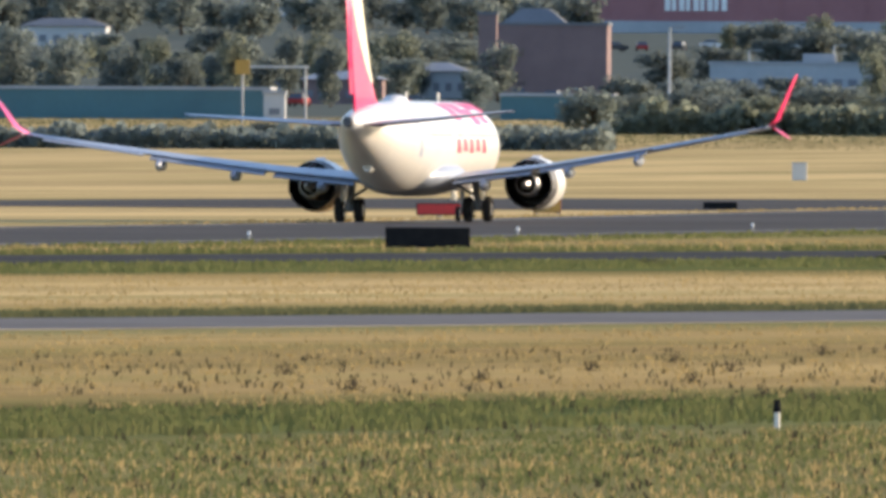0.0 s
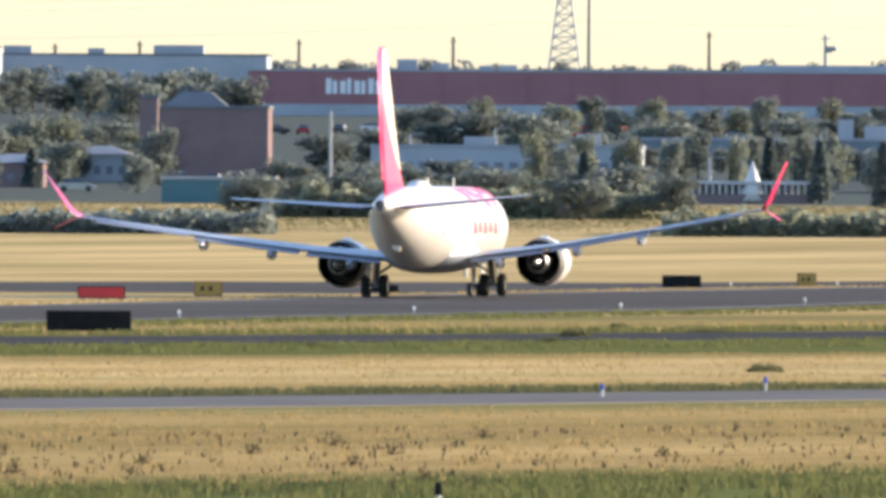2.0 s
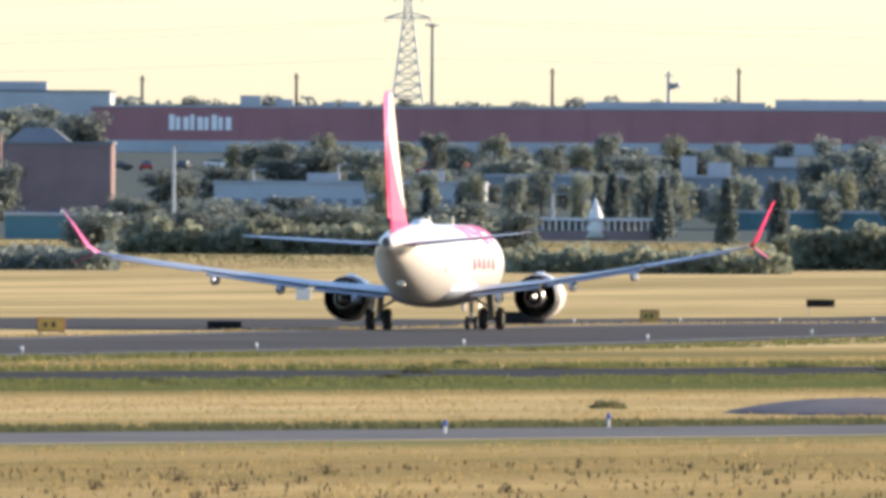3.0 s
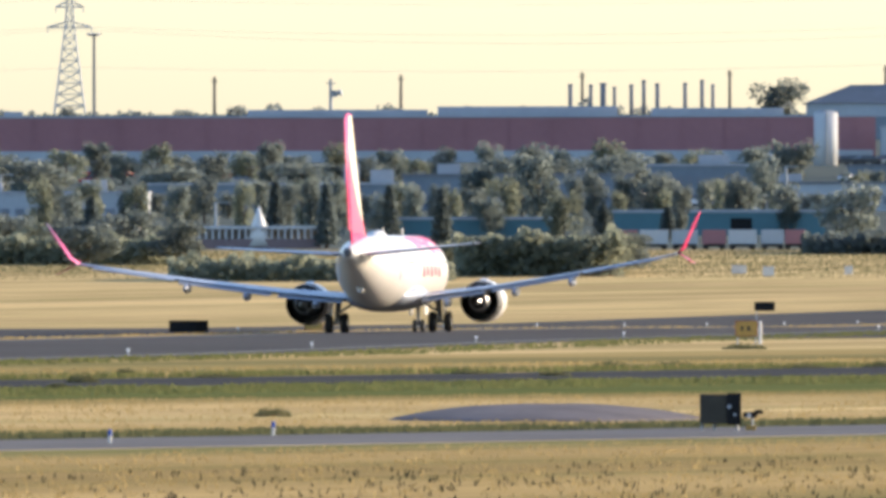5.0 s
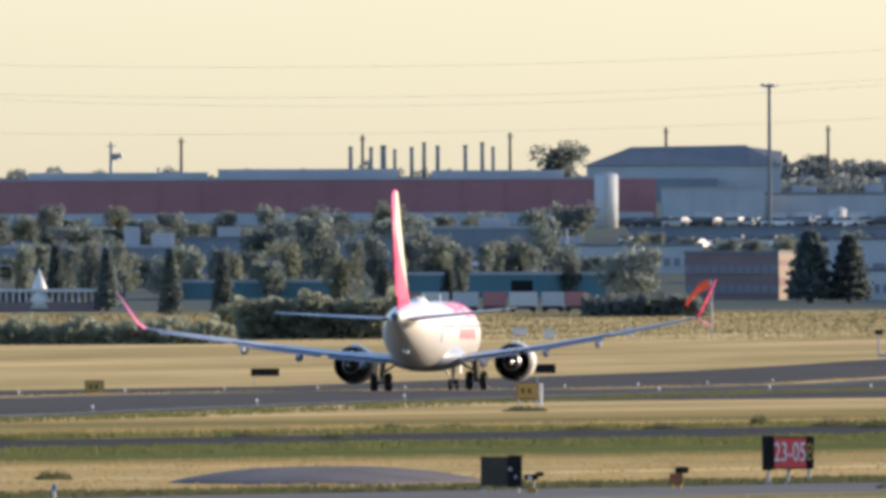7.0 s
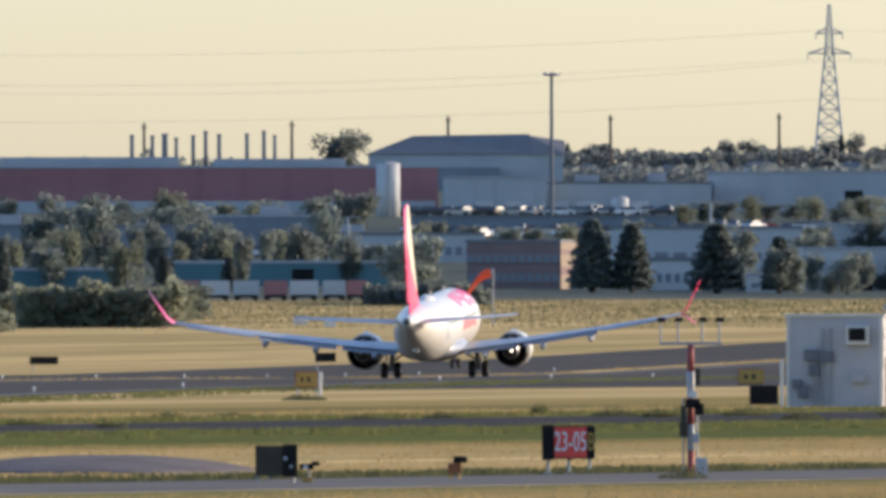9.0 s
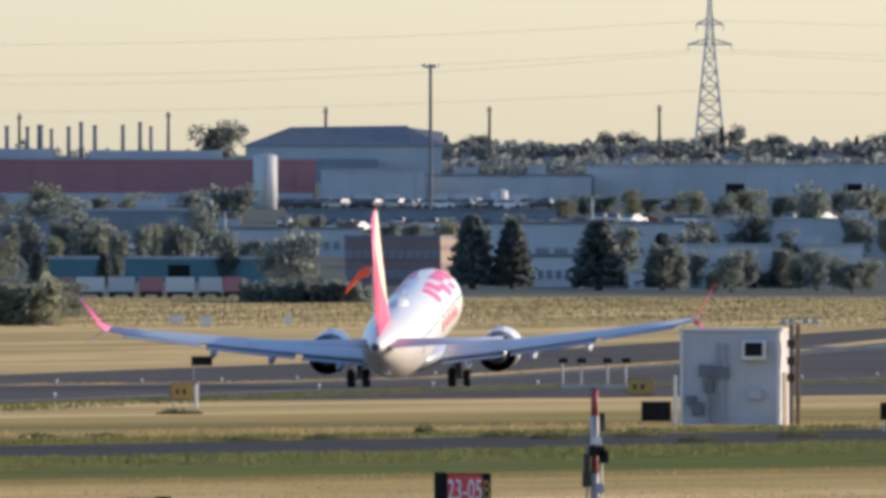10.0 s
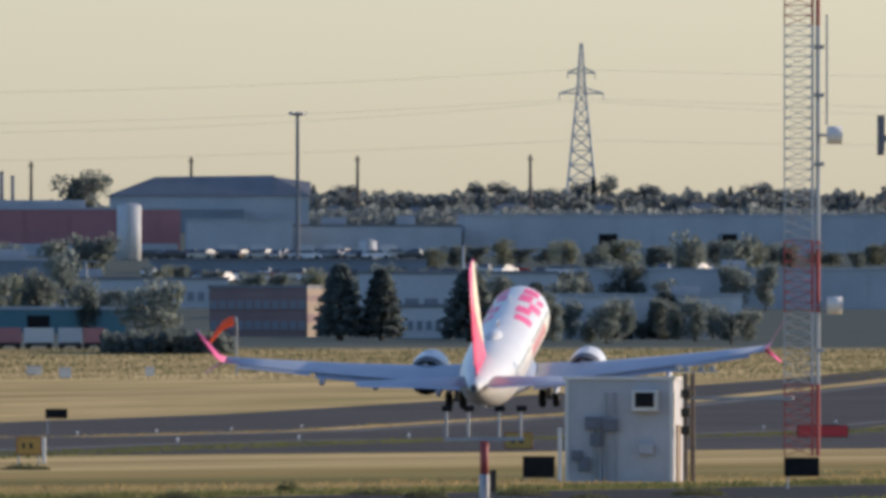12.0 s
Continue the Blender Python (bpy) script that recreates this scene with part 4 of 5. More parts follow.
def trunk_mesh(kind, seed):
    rng = random.Random(seed)
    bm = BM()
    tube(bm, (0, 0, -0.06), (0, 0, 0.5), 0.03, 0.018, 7)
    tube(bm, (0, 0, 0.5), (0.01, 0, 0.85), 0.018, 0.006, 6)
    if kind == "round":
        for _ in range(6):
            a, z = rng.uniform(0, 6.28), rng.uniform(0.25, 0.5)
            tube(bm, (0, 0, z), (0.2 * math.cos(a), 0.2 * math.sin(a), z + 0.24), 0.012, 0.004, 5)
    return mesh_of("trunk", bm, BARK)


CROWNS = {k: [(leaf_mesh("crown", k, 11 * i + len(k), m), trunk_mesh(k, i)) for i in range(3)] for k, m in (("round", LEAF), ("poplar", CONIFER), ("fir", CONIFER))}
CROWNS["olive"] = [(leaf_mesh("crown", "round", 70 + i, OLIVE_LEAF), trunk_mesh("round", 9 + i)) for i in range(2)]
CROWNS["ridge"] = [(leaf_mesh("crown", "round", 90 + i, FAR_LEAF), trunk_mesh("round", 19 + i)) for i in range(3)]
TREE_WORDS = {"ridge": "hazy grey-green tree on the skyline", "round": "dark green leafy tree with an uneven crown", "poplar": "dark slender conifer with dense foliage",
              "fir": "dark green fir with a pointed crown", "olive": "yellow-green leafy tree lit from the side"}
rng = random.Random(5)


def tree(kind, u, v_top, v_base, width=None):
    d = depth_at(v_base)
    g = ground_z(d)
    h = spot(0, v_top, d).z - g
    ob = thing("tree", TREE_WORDS[kind], "tree", pose(d * u / FOCAL, d, g, 0, 0, rng.uniform(0, 360)), group="trees behind the airfield")
    natural = {"round": 0.8, "olive": 0.8, "ridge": 0.8, "poplar": 0.33, "fir": 0.38}[kind]
    w = metres(width, d) * 1.25 / natural if width else h
    crown, trunk = rng.choice(CROWNS[kind])
    for name, me in (("trunk", trunk), ("crown", crown)):
        part(name, me, None, ob, at=Matrix.Diagonal((w, w, h, 1)))


for u, top, base, w in ((960, -86, 42, 66), (1030, -78, 42, 58), (1180, -78, 44, 76), (1290, -55, 44, 50), (1510, -40, 40, 60)):
    tree("fir", u, top, base, w)
for u, top, base, w in ((-374, -66, 50, 34), (-284, -62, 52, 36), (-172, -58, 62, 36), (-80, -52, 60, 36), (205, -25, 60, 36), (320, -20, 40, 30), (-700, -40, 40, 30), (-1680, -40, 30, 30)):
    tree("poplar", u, top, base, w)
for u, top, base, w in ((645, -66, 55, 105), (530, -142, -20, 84), (490, -112, 5, 60), (1225, -75, 20, 60), (1340, -70, 30, 70), (1450, -95, -10, 70), (1560, -150, -20, 60), (1640, -140, -15, 66), (90, -120, 10, 70), (310, -85, 10, 70), (-20, -100, 10, 76), (515, -252, -150, 90), (110, -110, -40, 100), (40, -115, -50, 90), (215, -120, -35, 130), (250, -95, -20, 90),
                        (-220, -100, -40, 110), (-330, -105, -45, 100), (-560, -100, -30, 110), (-880, -120, -25, 110), (-800, -110, -20, 100), (-960, -95, -25, 90),
                        (-1560, -95, -20, 130), (-1640, -100, -25, 140), (-1720, -85, -30, 120), (-1060, -80, -5, 110), (-1160, -75, 0, 100)):
    tree("round", u, top, base, w)
for i in range(26):                                             # the thicket along the field's far edge
    u = -1900 + i * 62 + rng.uniform(-18, 18)
    if not -520 < u < -290:
        low = u < -1290                                         # only low bushes before the teal shed
        tree("round" if i % 3 else "olive", u, rng.uniform(56, 76) if low else rng.uniform(-28, 18), rng.uniform(92, 106) if low else rng.uniform(58, 84), rng.uniform(60, 90) if low else rng.uniform(80, 120))
for i in range(14):
    tree("round" if i % 4 else "olive", -60 + i * 24 + rng.uniform(-8, 8), rng.uniform(20, 44), rng.uniform(76, 102), rng.uniform(60, 90))
for i in range(16):
    tree("round", -1240 + i * 34, rng.uniform(-40, 5), rng.uniform(36, 54), rng.uniform(60, 90))
for i in range(20):
    tree("round" if i % 5 else "olive", 640 + i * 55 + rng.uniform(-15, 15), rng.uniform(-92, -60), rng.uniform(-30, -5), rng.uniform(36, 60))
for i in range(13):
    tree("round", 1290 + i * 30, rng.uniform(-42, 8), rng.uniform(40, 50), rng.uniform(34, 56))
for i in range(46):
    tree("olive" if i % 3 == 0 else "round", -800 + i * 31 + rng.uniform(-12, 12), rng.uniform(-88, -38), rng.uniform(-2, 40), rng.uniform(34, 56))
for i in range(62):
    tree("round" if i % 4 else "olive", -2480 + i * 17.5 + rng.uniform(-12, 12), rng.uniform(-115, -25), rng.uniform(-40, 40), rng.uniform(50, 85))
for i in range(30):
    tree("round", -2450 + i * 39 + rng.uniform(-12, 12), rng.uniform(-190, -150), rng.uniform(-110, -80), rng.uniform(60, 110))
for i in range(24):
    tree("round" if i % 3 else "olive", 1130 + i * 36 + rng.uniform(-12, 12), rng.uniform(-135, -105), rng.uniform(-86, -76), rng.uniform(30, 56))
for i in range(30):                                             # rooftop-high trees in front of the red warehouse
    tree("round" if i % 3 else "olive", -1050 + i * 52 + rng.uniform(-18, 18), rng.uniform(-150, -105), rng.uniform(-62, -45), rng.uniform(40, 62))


for i in range(34):                                             # single crowns that break the ridge line
    crest = -216 - 10 * math.sin(i * 0.9) - (16 if 12 <= i <= 15 else 0)
    tree("ridge" if i % 7 else "fir", 925 + i * 34 + rng.uniform(-14, 14), crest + rng.uniform(-8, 8), -178, rng.uniform(26, 52) if i % 7 else 12)
for i in range(22):
    tree("ridge", -2400 + i * 130 + rng.uniform(-50, 50), rng.uniform(-206, -190), -150, rng.uniform(24, 44))


def wood_line(name, label, u0, u1, v_lo, v_hi, v_base, count, seed, mat):
    """A far line of woods as one sheet of leaf clumps with an uneven outline."""
    r2 = random.Random(seed)
    d = depth_at(v_base)
    bm = BM()
    for k in range(count * 2):
        u = r2.uniform(u0, u1)
        crest = v_lo + (v_hi - v_lo) * (0.5 + 0.9 * noise.noise((u * 0.02, seed, 0))) + 16 * noise.noise((u * 0.07, seed, 3))
        v = crest + (v_base + 8 - crest) * r2.random() ** 1.4
        c = spot(u, v, d + r2.uniform(-14, 14))
        n = Vector((r2.gauss(0, 1), r2.gauss(0, 1), r2.gauss(0.3, 1))).normalized()
        t = n.orthogonal().normalized()
        b = n.cross(t)
        s = r2.uniform(0.22, 0.5)
        bm.faces.new([bm.verts.new(c + t * s * dx + b * s * dy) for dx, dy in ((-1, -0.5), (0.3, -1), (1, 0.4), (-0.3, 1))])
    tagged(new(name, mesh_of(name, bm, mat)), label, "woods", kind="stuff")


wood_line("far_woods", "hazy dark tree line along the ridge", 905, 2100, -214, -198, -178, 6000, 3, FAR_LEAF)
wood_line("far_woods", "low hazy trees along the skyline", -2600, 560, -205, -168, -150, 7000, 8, FAR_LEAF)
wood_line("far_woods", "grey-green gardens on the slope below the ridge", 905, 2100, -188, -170, -150, 5000, 14, FAR_LEAF)
wood_line("hedge", "dense dark green bushes along the field edge", -55, 240, 18, 50, 100, 5000, 4, OLIVE_LEAF)
wood_line("hedge", "dense dark green bushes below the office", 560, 780, 25, 40, 62, 2500, 6, CONIFER)
wood_line("hedge", "dense green bushes along the field edge", -1260, -560, 20, 50, 78, 7000, 9, OLIVE_LEAF)
wood_line("hedge", "mixed bushes along the field edge", -2500, -1250, 66, 88, 108, 9000, 10, LEAF)
wood_line("hedge", "low dry bushes along the field edge", -560, -60, 62, 84, 108, 3500, 12, OLIVE_LEAF)


# ---- parked vehicles ----
def car_meshes():
    bm = BM()
    skin(bm, [[(x, -0.85, z0), (x, 0.85, z0), (x, 0.85, z1), (x, -0.85, z1)] for x, z0, z1 in ((-2.15, 0.45, 0.75), (-2.05, 0.3, 0.9), (-0.9, 0.28, 0.95), (0.9, 0.28, 0.95), (2.0, 0.3, 0.85), (2.15, 0.4, 0.7))])
    skin(bm, [[(x, -w, z), (x, w, z), (x, w * 0.98, z + 0.02), (x, -w * 0.98, z + 0.02)] for x, w, z in ((-1.0, 0.6, 1.42), (0.5, 0.6, 1.42))])
    bodies = [mesh_of("body", bm.copy(), p) for p in CAR_PAINTS]
    bm.free()
    g = BM()
    skin(g, [[(-1.7, -0.78, 0.93), (1.15, -0.78, 0.93), (1.15, 0.78, 0.93), (-1.7, 0.78, 0.93)], [(-1.0, -0.67, 1.42), (0.5, -0.67, 1.42), (0.5, 0.67, 1.42), (-1.0, 0.67, 1.42)]])
    w = tube(BM(), (0, -0.11, 0), (0, 0.11, 0), 0.32, n=12)
    return bodies, mesh_of("glazing", g, CAR_GLASS), mesh_of("wheel", w, RUBBER)


CAR_BODIES, CAR_GLAZING, CAR_WHEEL = car_meshes()


def car(u, v):
    d = depth_at(v)
    ob = thing("car", "parked car catching the low sun", "car", pose(d * u / FOCAL, d, ground_z(d), 0, 0, rng.choice((0, 180, 80, 20, 95, 56 + rng.uniform(-4, 4)))), group="parked cars")
    part("body", rng.choice(CAR_BODIES[:2] + CAR_BODIES), None, ob)
    part("glazing", CAR_GLAZING, None, ob)
    for x in (-1.35, 1.35):
        for y in (-0.78, 0.78):
            part("wheel", CAR_WHEEL, None, ob, at=pose(x, y, 0.32))


for i in range(34):
    car(625 + i * 14.2 + rng.uniform(-4, 4), rng.uniform(-96.5, -93.5))
for i in range(26):
    car(640 + i * 18 + rng.uniform(-5, 5), rng.uniform(-64, -53))
for i in range(16):
    car(1120 + i * 30 + rng.uniform(-9, 9), rng.uniform(-72, -62))
for i in range(30):
    car(-700 + i * 40 + rng.uniform(-15, 15), rng.uniform(-62, -14))
for i in range(12):
    car(-1900 + i * 48 + rng.uniform(-15, 15), rng.uniform(-20, 40))


for i in range(26):
    car(-1250 + i * 62 + rng.uniform(-20, 20), rng.uniform(-74, -66))
for i in range(14):
    car(240 + i * 26 + rng.uniform(-8, 8), rng.uniform(18, 28))


def trailer(u, v, w, mat, label):
    d = depth_at(v)
    ob = thing("trailer", label, "trailer", pose(d * u / FOCAL, d, ground_z(d)), group="parked trailers")
    wm = metres(w, d)
    bm = BM()
    box(bm, -wm / 2, wm / 2, 0, 2.4, 0.6, 2.1, 0.05)
    part("box_body", bm, mat, ob)
    for x in (-wm * 0.35, wm * 0.35):
        for y in (0.3, 2.1):
            part("wheel", CAR_WHEEL, None, ob, at=pose(x, y, 0.32))
    bm = BM()
    box(bm, -wm * 0.42, wm * 0.42, 0.2, 2.2, 0.35, 0.595)
    part("chassis", bm, BLACK, ob)


for i, (u, w) in enumerate(((245, 44), (296, 50), (350, 46), (402, 42), (452, 50), (505, 40), (545, 36))):
    trailer(u, 56, w, (BRICK_RED, WHITE_WALL, PALE_WALL)[i % 3], ("dull red box trailer", "white box trailer", "grey box trailer")[i % 3] + " parked beyond the field")
for u, v, w in ((-184, -66, 34), (770, -96, 30), (822, -96, 26), (906, -96, 24), (950, -96, 32), (1045, -96, 28)):
    trailer(u, v, w, WHITE_WALL, "white box trailer parked among trees")


# ---- airfield furniture ----
def sign(u, v_top, v_base, width, face, label, text="", legs=3, thick=0.3, gap=0.0, turn=0.0, back=BLACK):
    """A low airfield sign: a housing on short legs with a coloured face."""
    d = depth_at(v_base)
    g = ground_z(d)
    w, top = metres(width, d), spot(0, v_top, d).z - g
    lo = top * 0.0 + max(0.06, gap * top)
    ob = thing("airfield_sign", label, "sign", pose(d * u / FOCAL, d, g, 0, 0, turn), group="airfield signs")
    bm = BM()
    box(bm, -w / 2, w / 2, 0, thick, lo, top, 0.02)
    part("housing", bm, RUST if face is SIGN_YELLOW else back, ob, "dark sign housing" if face is not SIGN_YELLOW else "")
    if face is SIGN_YELLOW:                                    # dark arrow and mark
        for a, b in ((-0.26, -0.14), (0.02, 0.16)):
            part("mark", box(BM(), w * a, w * b, -0.03, -0.021, lo + (top - lo) * 0.34, lo + (top - lo) * 0.66), CABINET, ob, "dark mark on the face")
    if face is not None:
        bm = BM()
        box(bm, -w / 2 + 0.05, w / 2 - 0.05, -0.02, -0.002, lo + 0.05, top - 0.05)
        part("face", bm, face, ob)
    for i in range(legs):
        x = -w * 0.4 + w * 0.8 * i / max(1, legs - 1)
        part("leg", tube(BM(), (x, thick / 2, -0.1), (x, thick / 2, lo + 0.02), 0.035, None, 8), PALE_WALL, ob)
        part("foot", box(BM(), x - 0.1, x + 0.1, thick / 2 - 0.1, thick / 2 + 0.1, -0.08, 0.03), STEEL, ob)
    return ob, w, lo, top


def side_post(u, v_top, v_base):
    """A short white post that stands beside a sign."""
    d = depth_at(v_base)
    k = d / FOCAL
    ob = thing("marker_post", "short white marker post beside a yellow sign", "post", pose(d * u / FOCAL, d - 0.5, ground_z(d - 0.5)))
    part("shaft", tube(BM(), (0, 0, -0.1), (0, 0, (v_base - v_top) * k * 0.92), 0.08, None, 10), WHITE, ob)
    part("cap", tube(BM(), (0, 0, (v_base - v_top) * k * 0.92), (0, 0, (v_base - v_top) * k), 0.09, 0.05, 10), WHITE, ob)


def hold_sign():
    d = depth_at(362)
    ob, w, lo, top = sign(921, 278, 362, 90, None, "red and yellow lettered runway holding sign on white legs", gap=0.31)
    mid, hgt = (lo + top) / 2, top - lo
    bm = BM()
    box(bm, -w / 2 + 0.22 * w, w / 2 - 0.16 * w, -0.02, -0.002, lo + 0.03, top - 0.03)
    part("red_face", bm, HOLD_RED, ob, "red sign face")
    letters("23-05", hgt * 0.8, SIGN_WHITE, ob, pose(w * 0.03, -0.03, mid, 90) @ Matrix.Diagonal((0.54, 1.05, 1, 1)), 0.006)
    letters("B", hgt * 0.74, SIGN_YELLOW, ob, pose(w * 0.42, -0.03, mid, 90) @ Matrix.Diagonal((0.54, 1.05, 1, 1)), 0.006)
    bm = BM()
    box(bm, -w / 2 - 0.02, -w / 2 + 0.20 * w, -0.05, 0.34, lo - 0.02, top + 0.02, 0.02)
    part("side_cap", bm, BLACK, ob, "black end of the housing")


hold_sign()
sign(-1578, 247, 287, 150, None, "long black back of a low airfield sign", legs=4)
sign(-1556, 204, 228, 84, SIGN_RED, "dull red low airfield sign", legs=3)
sign(-540, 179, 202.5, 46, None, "black back of a low airfield sign", legs=2)
sign(-507, 179, 202, 26, None, "narrow black back of a low airfield sign", legs=2)
sign(-1367, 194, 222, 50, SIGN_YELLOW, "dull yellow low airfield sign", legs=2)
sign(-1060, 199, 214, 60, None, "flat dark airfield sign", legs=2)
sign(-307, 174, 198, 34, SIGN_YELLOW, "dull yellow low airfield sign", legs=2)
sign(459, 181, 224, 40, SIGN_YELLOW, "yellow airfield sign with a dark arrow", legs=2, gap=0.34)
side_post(483, 182, 223)
sign(1240, 178, 207, 46, SIGN_YELLOW, "yellow airfield sign beside the hut", legs=2)
sign(-5, 154, 181, 50, None, "dark distance board on a post", legs=1, gap=0.5)
sign(491, 148, 190, 36, None, "dark distance board on a post", legs=1, gap=0.62)
sign(1262, 207, 243, 50, None, "black airfield sign back beside the hut", legs=2)
sign(1665, 205, 254, 54, None, "dark board on a post near the lattice mast", legs=1, gap=0.4)
sign(1743, 172, 194, 84, SIGN_RED, "dull red low airfield sign", legs=2)


def hut():
    d = depth_at(246)
    g = ground_z(d)
    w, h = metres(170, d), spot(0, 82, d).z - g
    ob = thing("equipment_hut", "pale grey equipment hut with air conditioner and pipes", "hut", pose(d * 1386 / FOCAL, d, g, 0, 0, -9))
    bm = BM()
    box(bm, -w / 2, w / 2, 0, 3.2, -0.2, h - 0.12, 0.02)
    part("wall", bm, HUT_WALL, ob)
    bm = BM()
    box(bm, -w / 2 - 0.08, w / 2 + 0.08, -0.08, 3.28, h - 0.115, h, 0.02)
    part("roof", bm, WHITE, ob, "flat white roof slab")
    for x in (-w / 2 + 0.01, w / 2 - 0.13):
        bm = BM()
        box(bm, x, x + 0.12, -0.05, -0.002, 0, h - 0.12)
        part("corner_trim", bm, WHITE, ob)
    bm = BM()
    x0 = metres(22, d)
    box(bm, x0, x0 + 0.95, -0.42, -0.003, h * 0.67, h * 0.87, 0.03)
    unit = part("air_conditioner", bm, WHITE, ob, "white wall air conditioner")
    bm = BM()
    box(bm, x0 + 0.12, x0 + 0.83, -0.45, -0.425, h * 0.71, h * 0.85)
    part("grille", bm, BLACK, unit, "dark blue-black grille")
    for dx, z0, z1, ww in ((-1.25, 0.50, 0.62, 0.62), (-0.62, 0.48, 0.60, 0.58), (-1.05, 0.34, 0.46, 0.42), (0.75, 0.26, 0.36, 0.55), (-1.5, 0.10, 0.24, 0.4), (-1.75, 0.2, 0.3, 0.4)):
        bm = BM()
        box(bm, dx, dx + ww, -0.26, -0.003, h * z0, h * z1, 0.02)
        part("wall_box", bm, HUT_WALL if dx > 0.5 else WIRE_BOX, ob, "small equipment box")
    for x in (-0.5, -0.18, -0.9, -0.7):
        part("conduit", tube(BM(), (x, -0.1, 0), (x, -0.1, h * (0.85 if x > -0.6 else 0.6)), 0.045, None, 8), STEEL, ob)
    bm = BM()
    box(bm, w / 2 + 0.003, w / 2 + 0.06, 0.9, 1.9, 0.0, 2.1)
    part("door", bm, TAN_WALL, ob)
    for y in (0.3, 2.6):
        part("cable_post", tube(BM(), (w / 2 + 0.42, y, -0.2), (w / 2 + 0.42, y, h + 0.12), 0.09, None, 8), WOOD_POLE, ob)
    for z in (0.45, 0.62, 0.8):
        part("junction_box", box(BM(), w / 2 + 0.28, w / 2 + 0.6, 0.1, 0.5, h * z, h * z + 0.3), CABINET, ob)
    bm = BM()
    box(bm, w / 2 - 0.1, w / 2 + 1.6, 0.3, 0.6, h + 0.16, h + 0.22)
    for x in (0.0, 0.35, 0.9, 1.3):
        box(bm, w / 2 + x, w / 2 + x + 0.2, 0.35, 0.55, h + 0.22, h + 0.4)
    part("cable_tray", bm, STEEL, ob)
    bm = BM()
    box(bm, w / 2 + 0.4, w / 2 + 4.4, 0.6, 0.8, h * 0.78, h * 0.81)
    part("cable_bridge", bm, STEEL, ob)
    post = thing("marker_post", "white round-topped marker post", "post", pose(d * 1291 / FOCAL, d - 2, ground_z(d - 2)))
    part("shaft", tube(BM(), (0, 0, -0.1), (0, 0, metres(82, d)), 0.07, None, 10), WHITE, post)
    part("cap", tube(BM(), (0, 0, metres(82, d)), (0, 0, metres(84, d)), 0.08, 0.05, 10), WHITE, post)


hut()


def monitor_mast():
    d = depth_at(368)
    g = ground_z(d)
    k = d / FOCAL
    ob = thing("monitor_antenna", "red and white short mast carrying four small antennas", "antenna", pose(d * 1133 / FOCAL, d, g))
    top = 230 * k
    for i in range(5):
        a, b = top * i / 5, top * (i + 1) / 5
        part("mast_section", tube(BM(), (0, 0, a - (0.2 if i == 0 else 0)), (0, 0, b), 0.07 + 0.015 * (i % 2), None, 12), RED_PAINT if i in (0, 2, 4) else HUT_WALL, ob, smooth=True)
    bm = BM()
    box(bm, -54 * k, 54 * k, -0.04, 0.04, top, top + 0.06)
    bar = part("cross_bar", bm, STEEL, ob)
    for x in (-52, -22, 20, 50):
        part("antenna_rod", tube(BM(), (x * k, 0, top + 0.06), (x * k, 0, top + 44 * k), 0.022, None, 8), STEEL, bar)
        bm = BM()
        box(bm, (x - 6) * k, (x + 8) * k, -0.08, 0.08, top + 40 * k, top + 48 * k, 0.01)
        part("antenna_head", bm, BLACK, bar)
    for x0, x1, z0, z1, m in ((-18, -8, 96, 124, CABINET), (6, 22, 108, 128, BLACK), (-10, 16, 120, 136, BLACK), (-20, -6, 70, 96, CABINET), (4, 14, 60, 76, STEEL), (8, 28, 0, 34, HUT_WALL), (-6, 10, 138, 150, WHITE), (7, 16, 160, 190, CABINET)):
        bm = BM()
        box(bm, x0 * k, x1 * k, -0.28, -0.08, z0 * k, z1 * k, 0.01)
        part("equipment_box", bm, m, ob)
    for x in (-0.16, 0.14):
        part("conduit", tube(BM(), (x, -0.05, 0), (x, -0.05, top * 0.6), 0.02, None, 6), STEEL, ob)


monitor_mast()


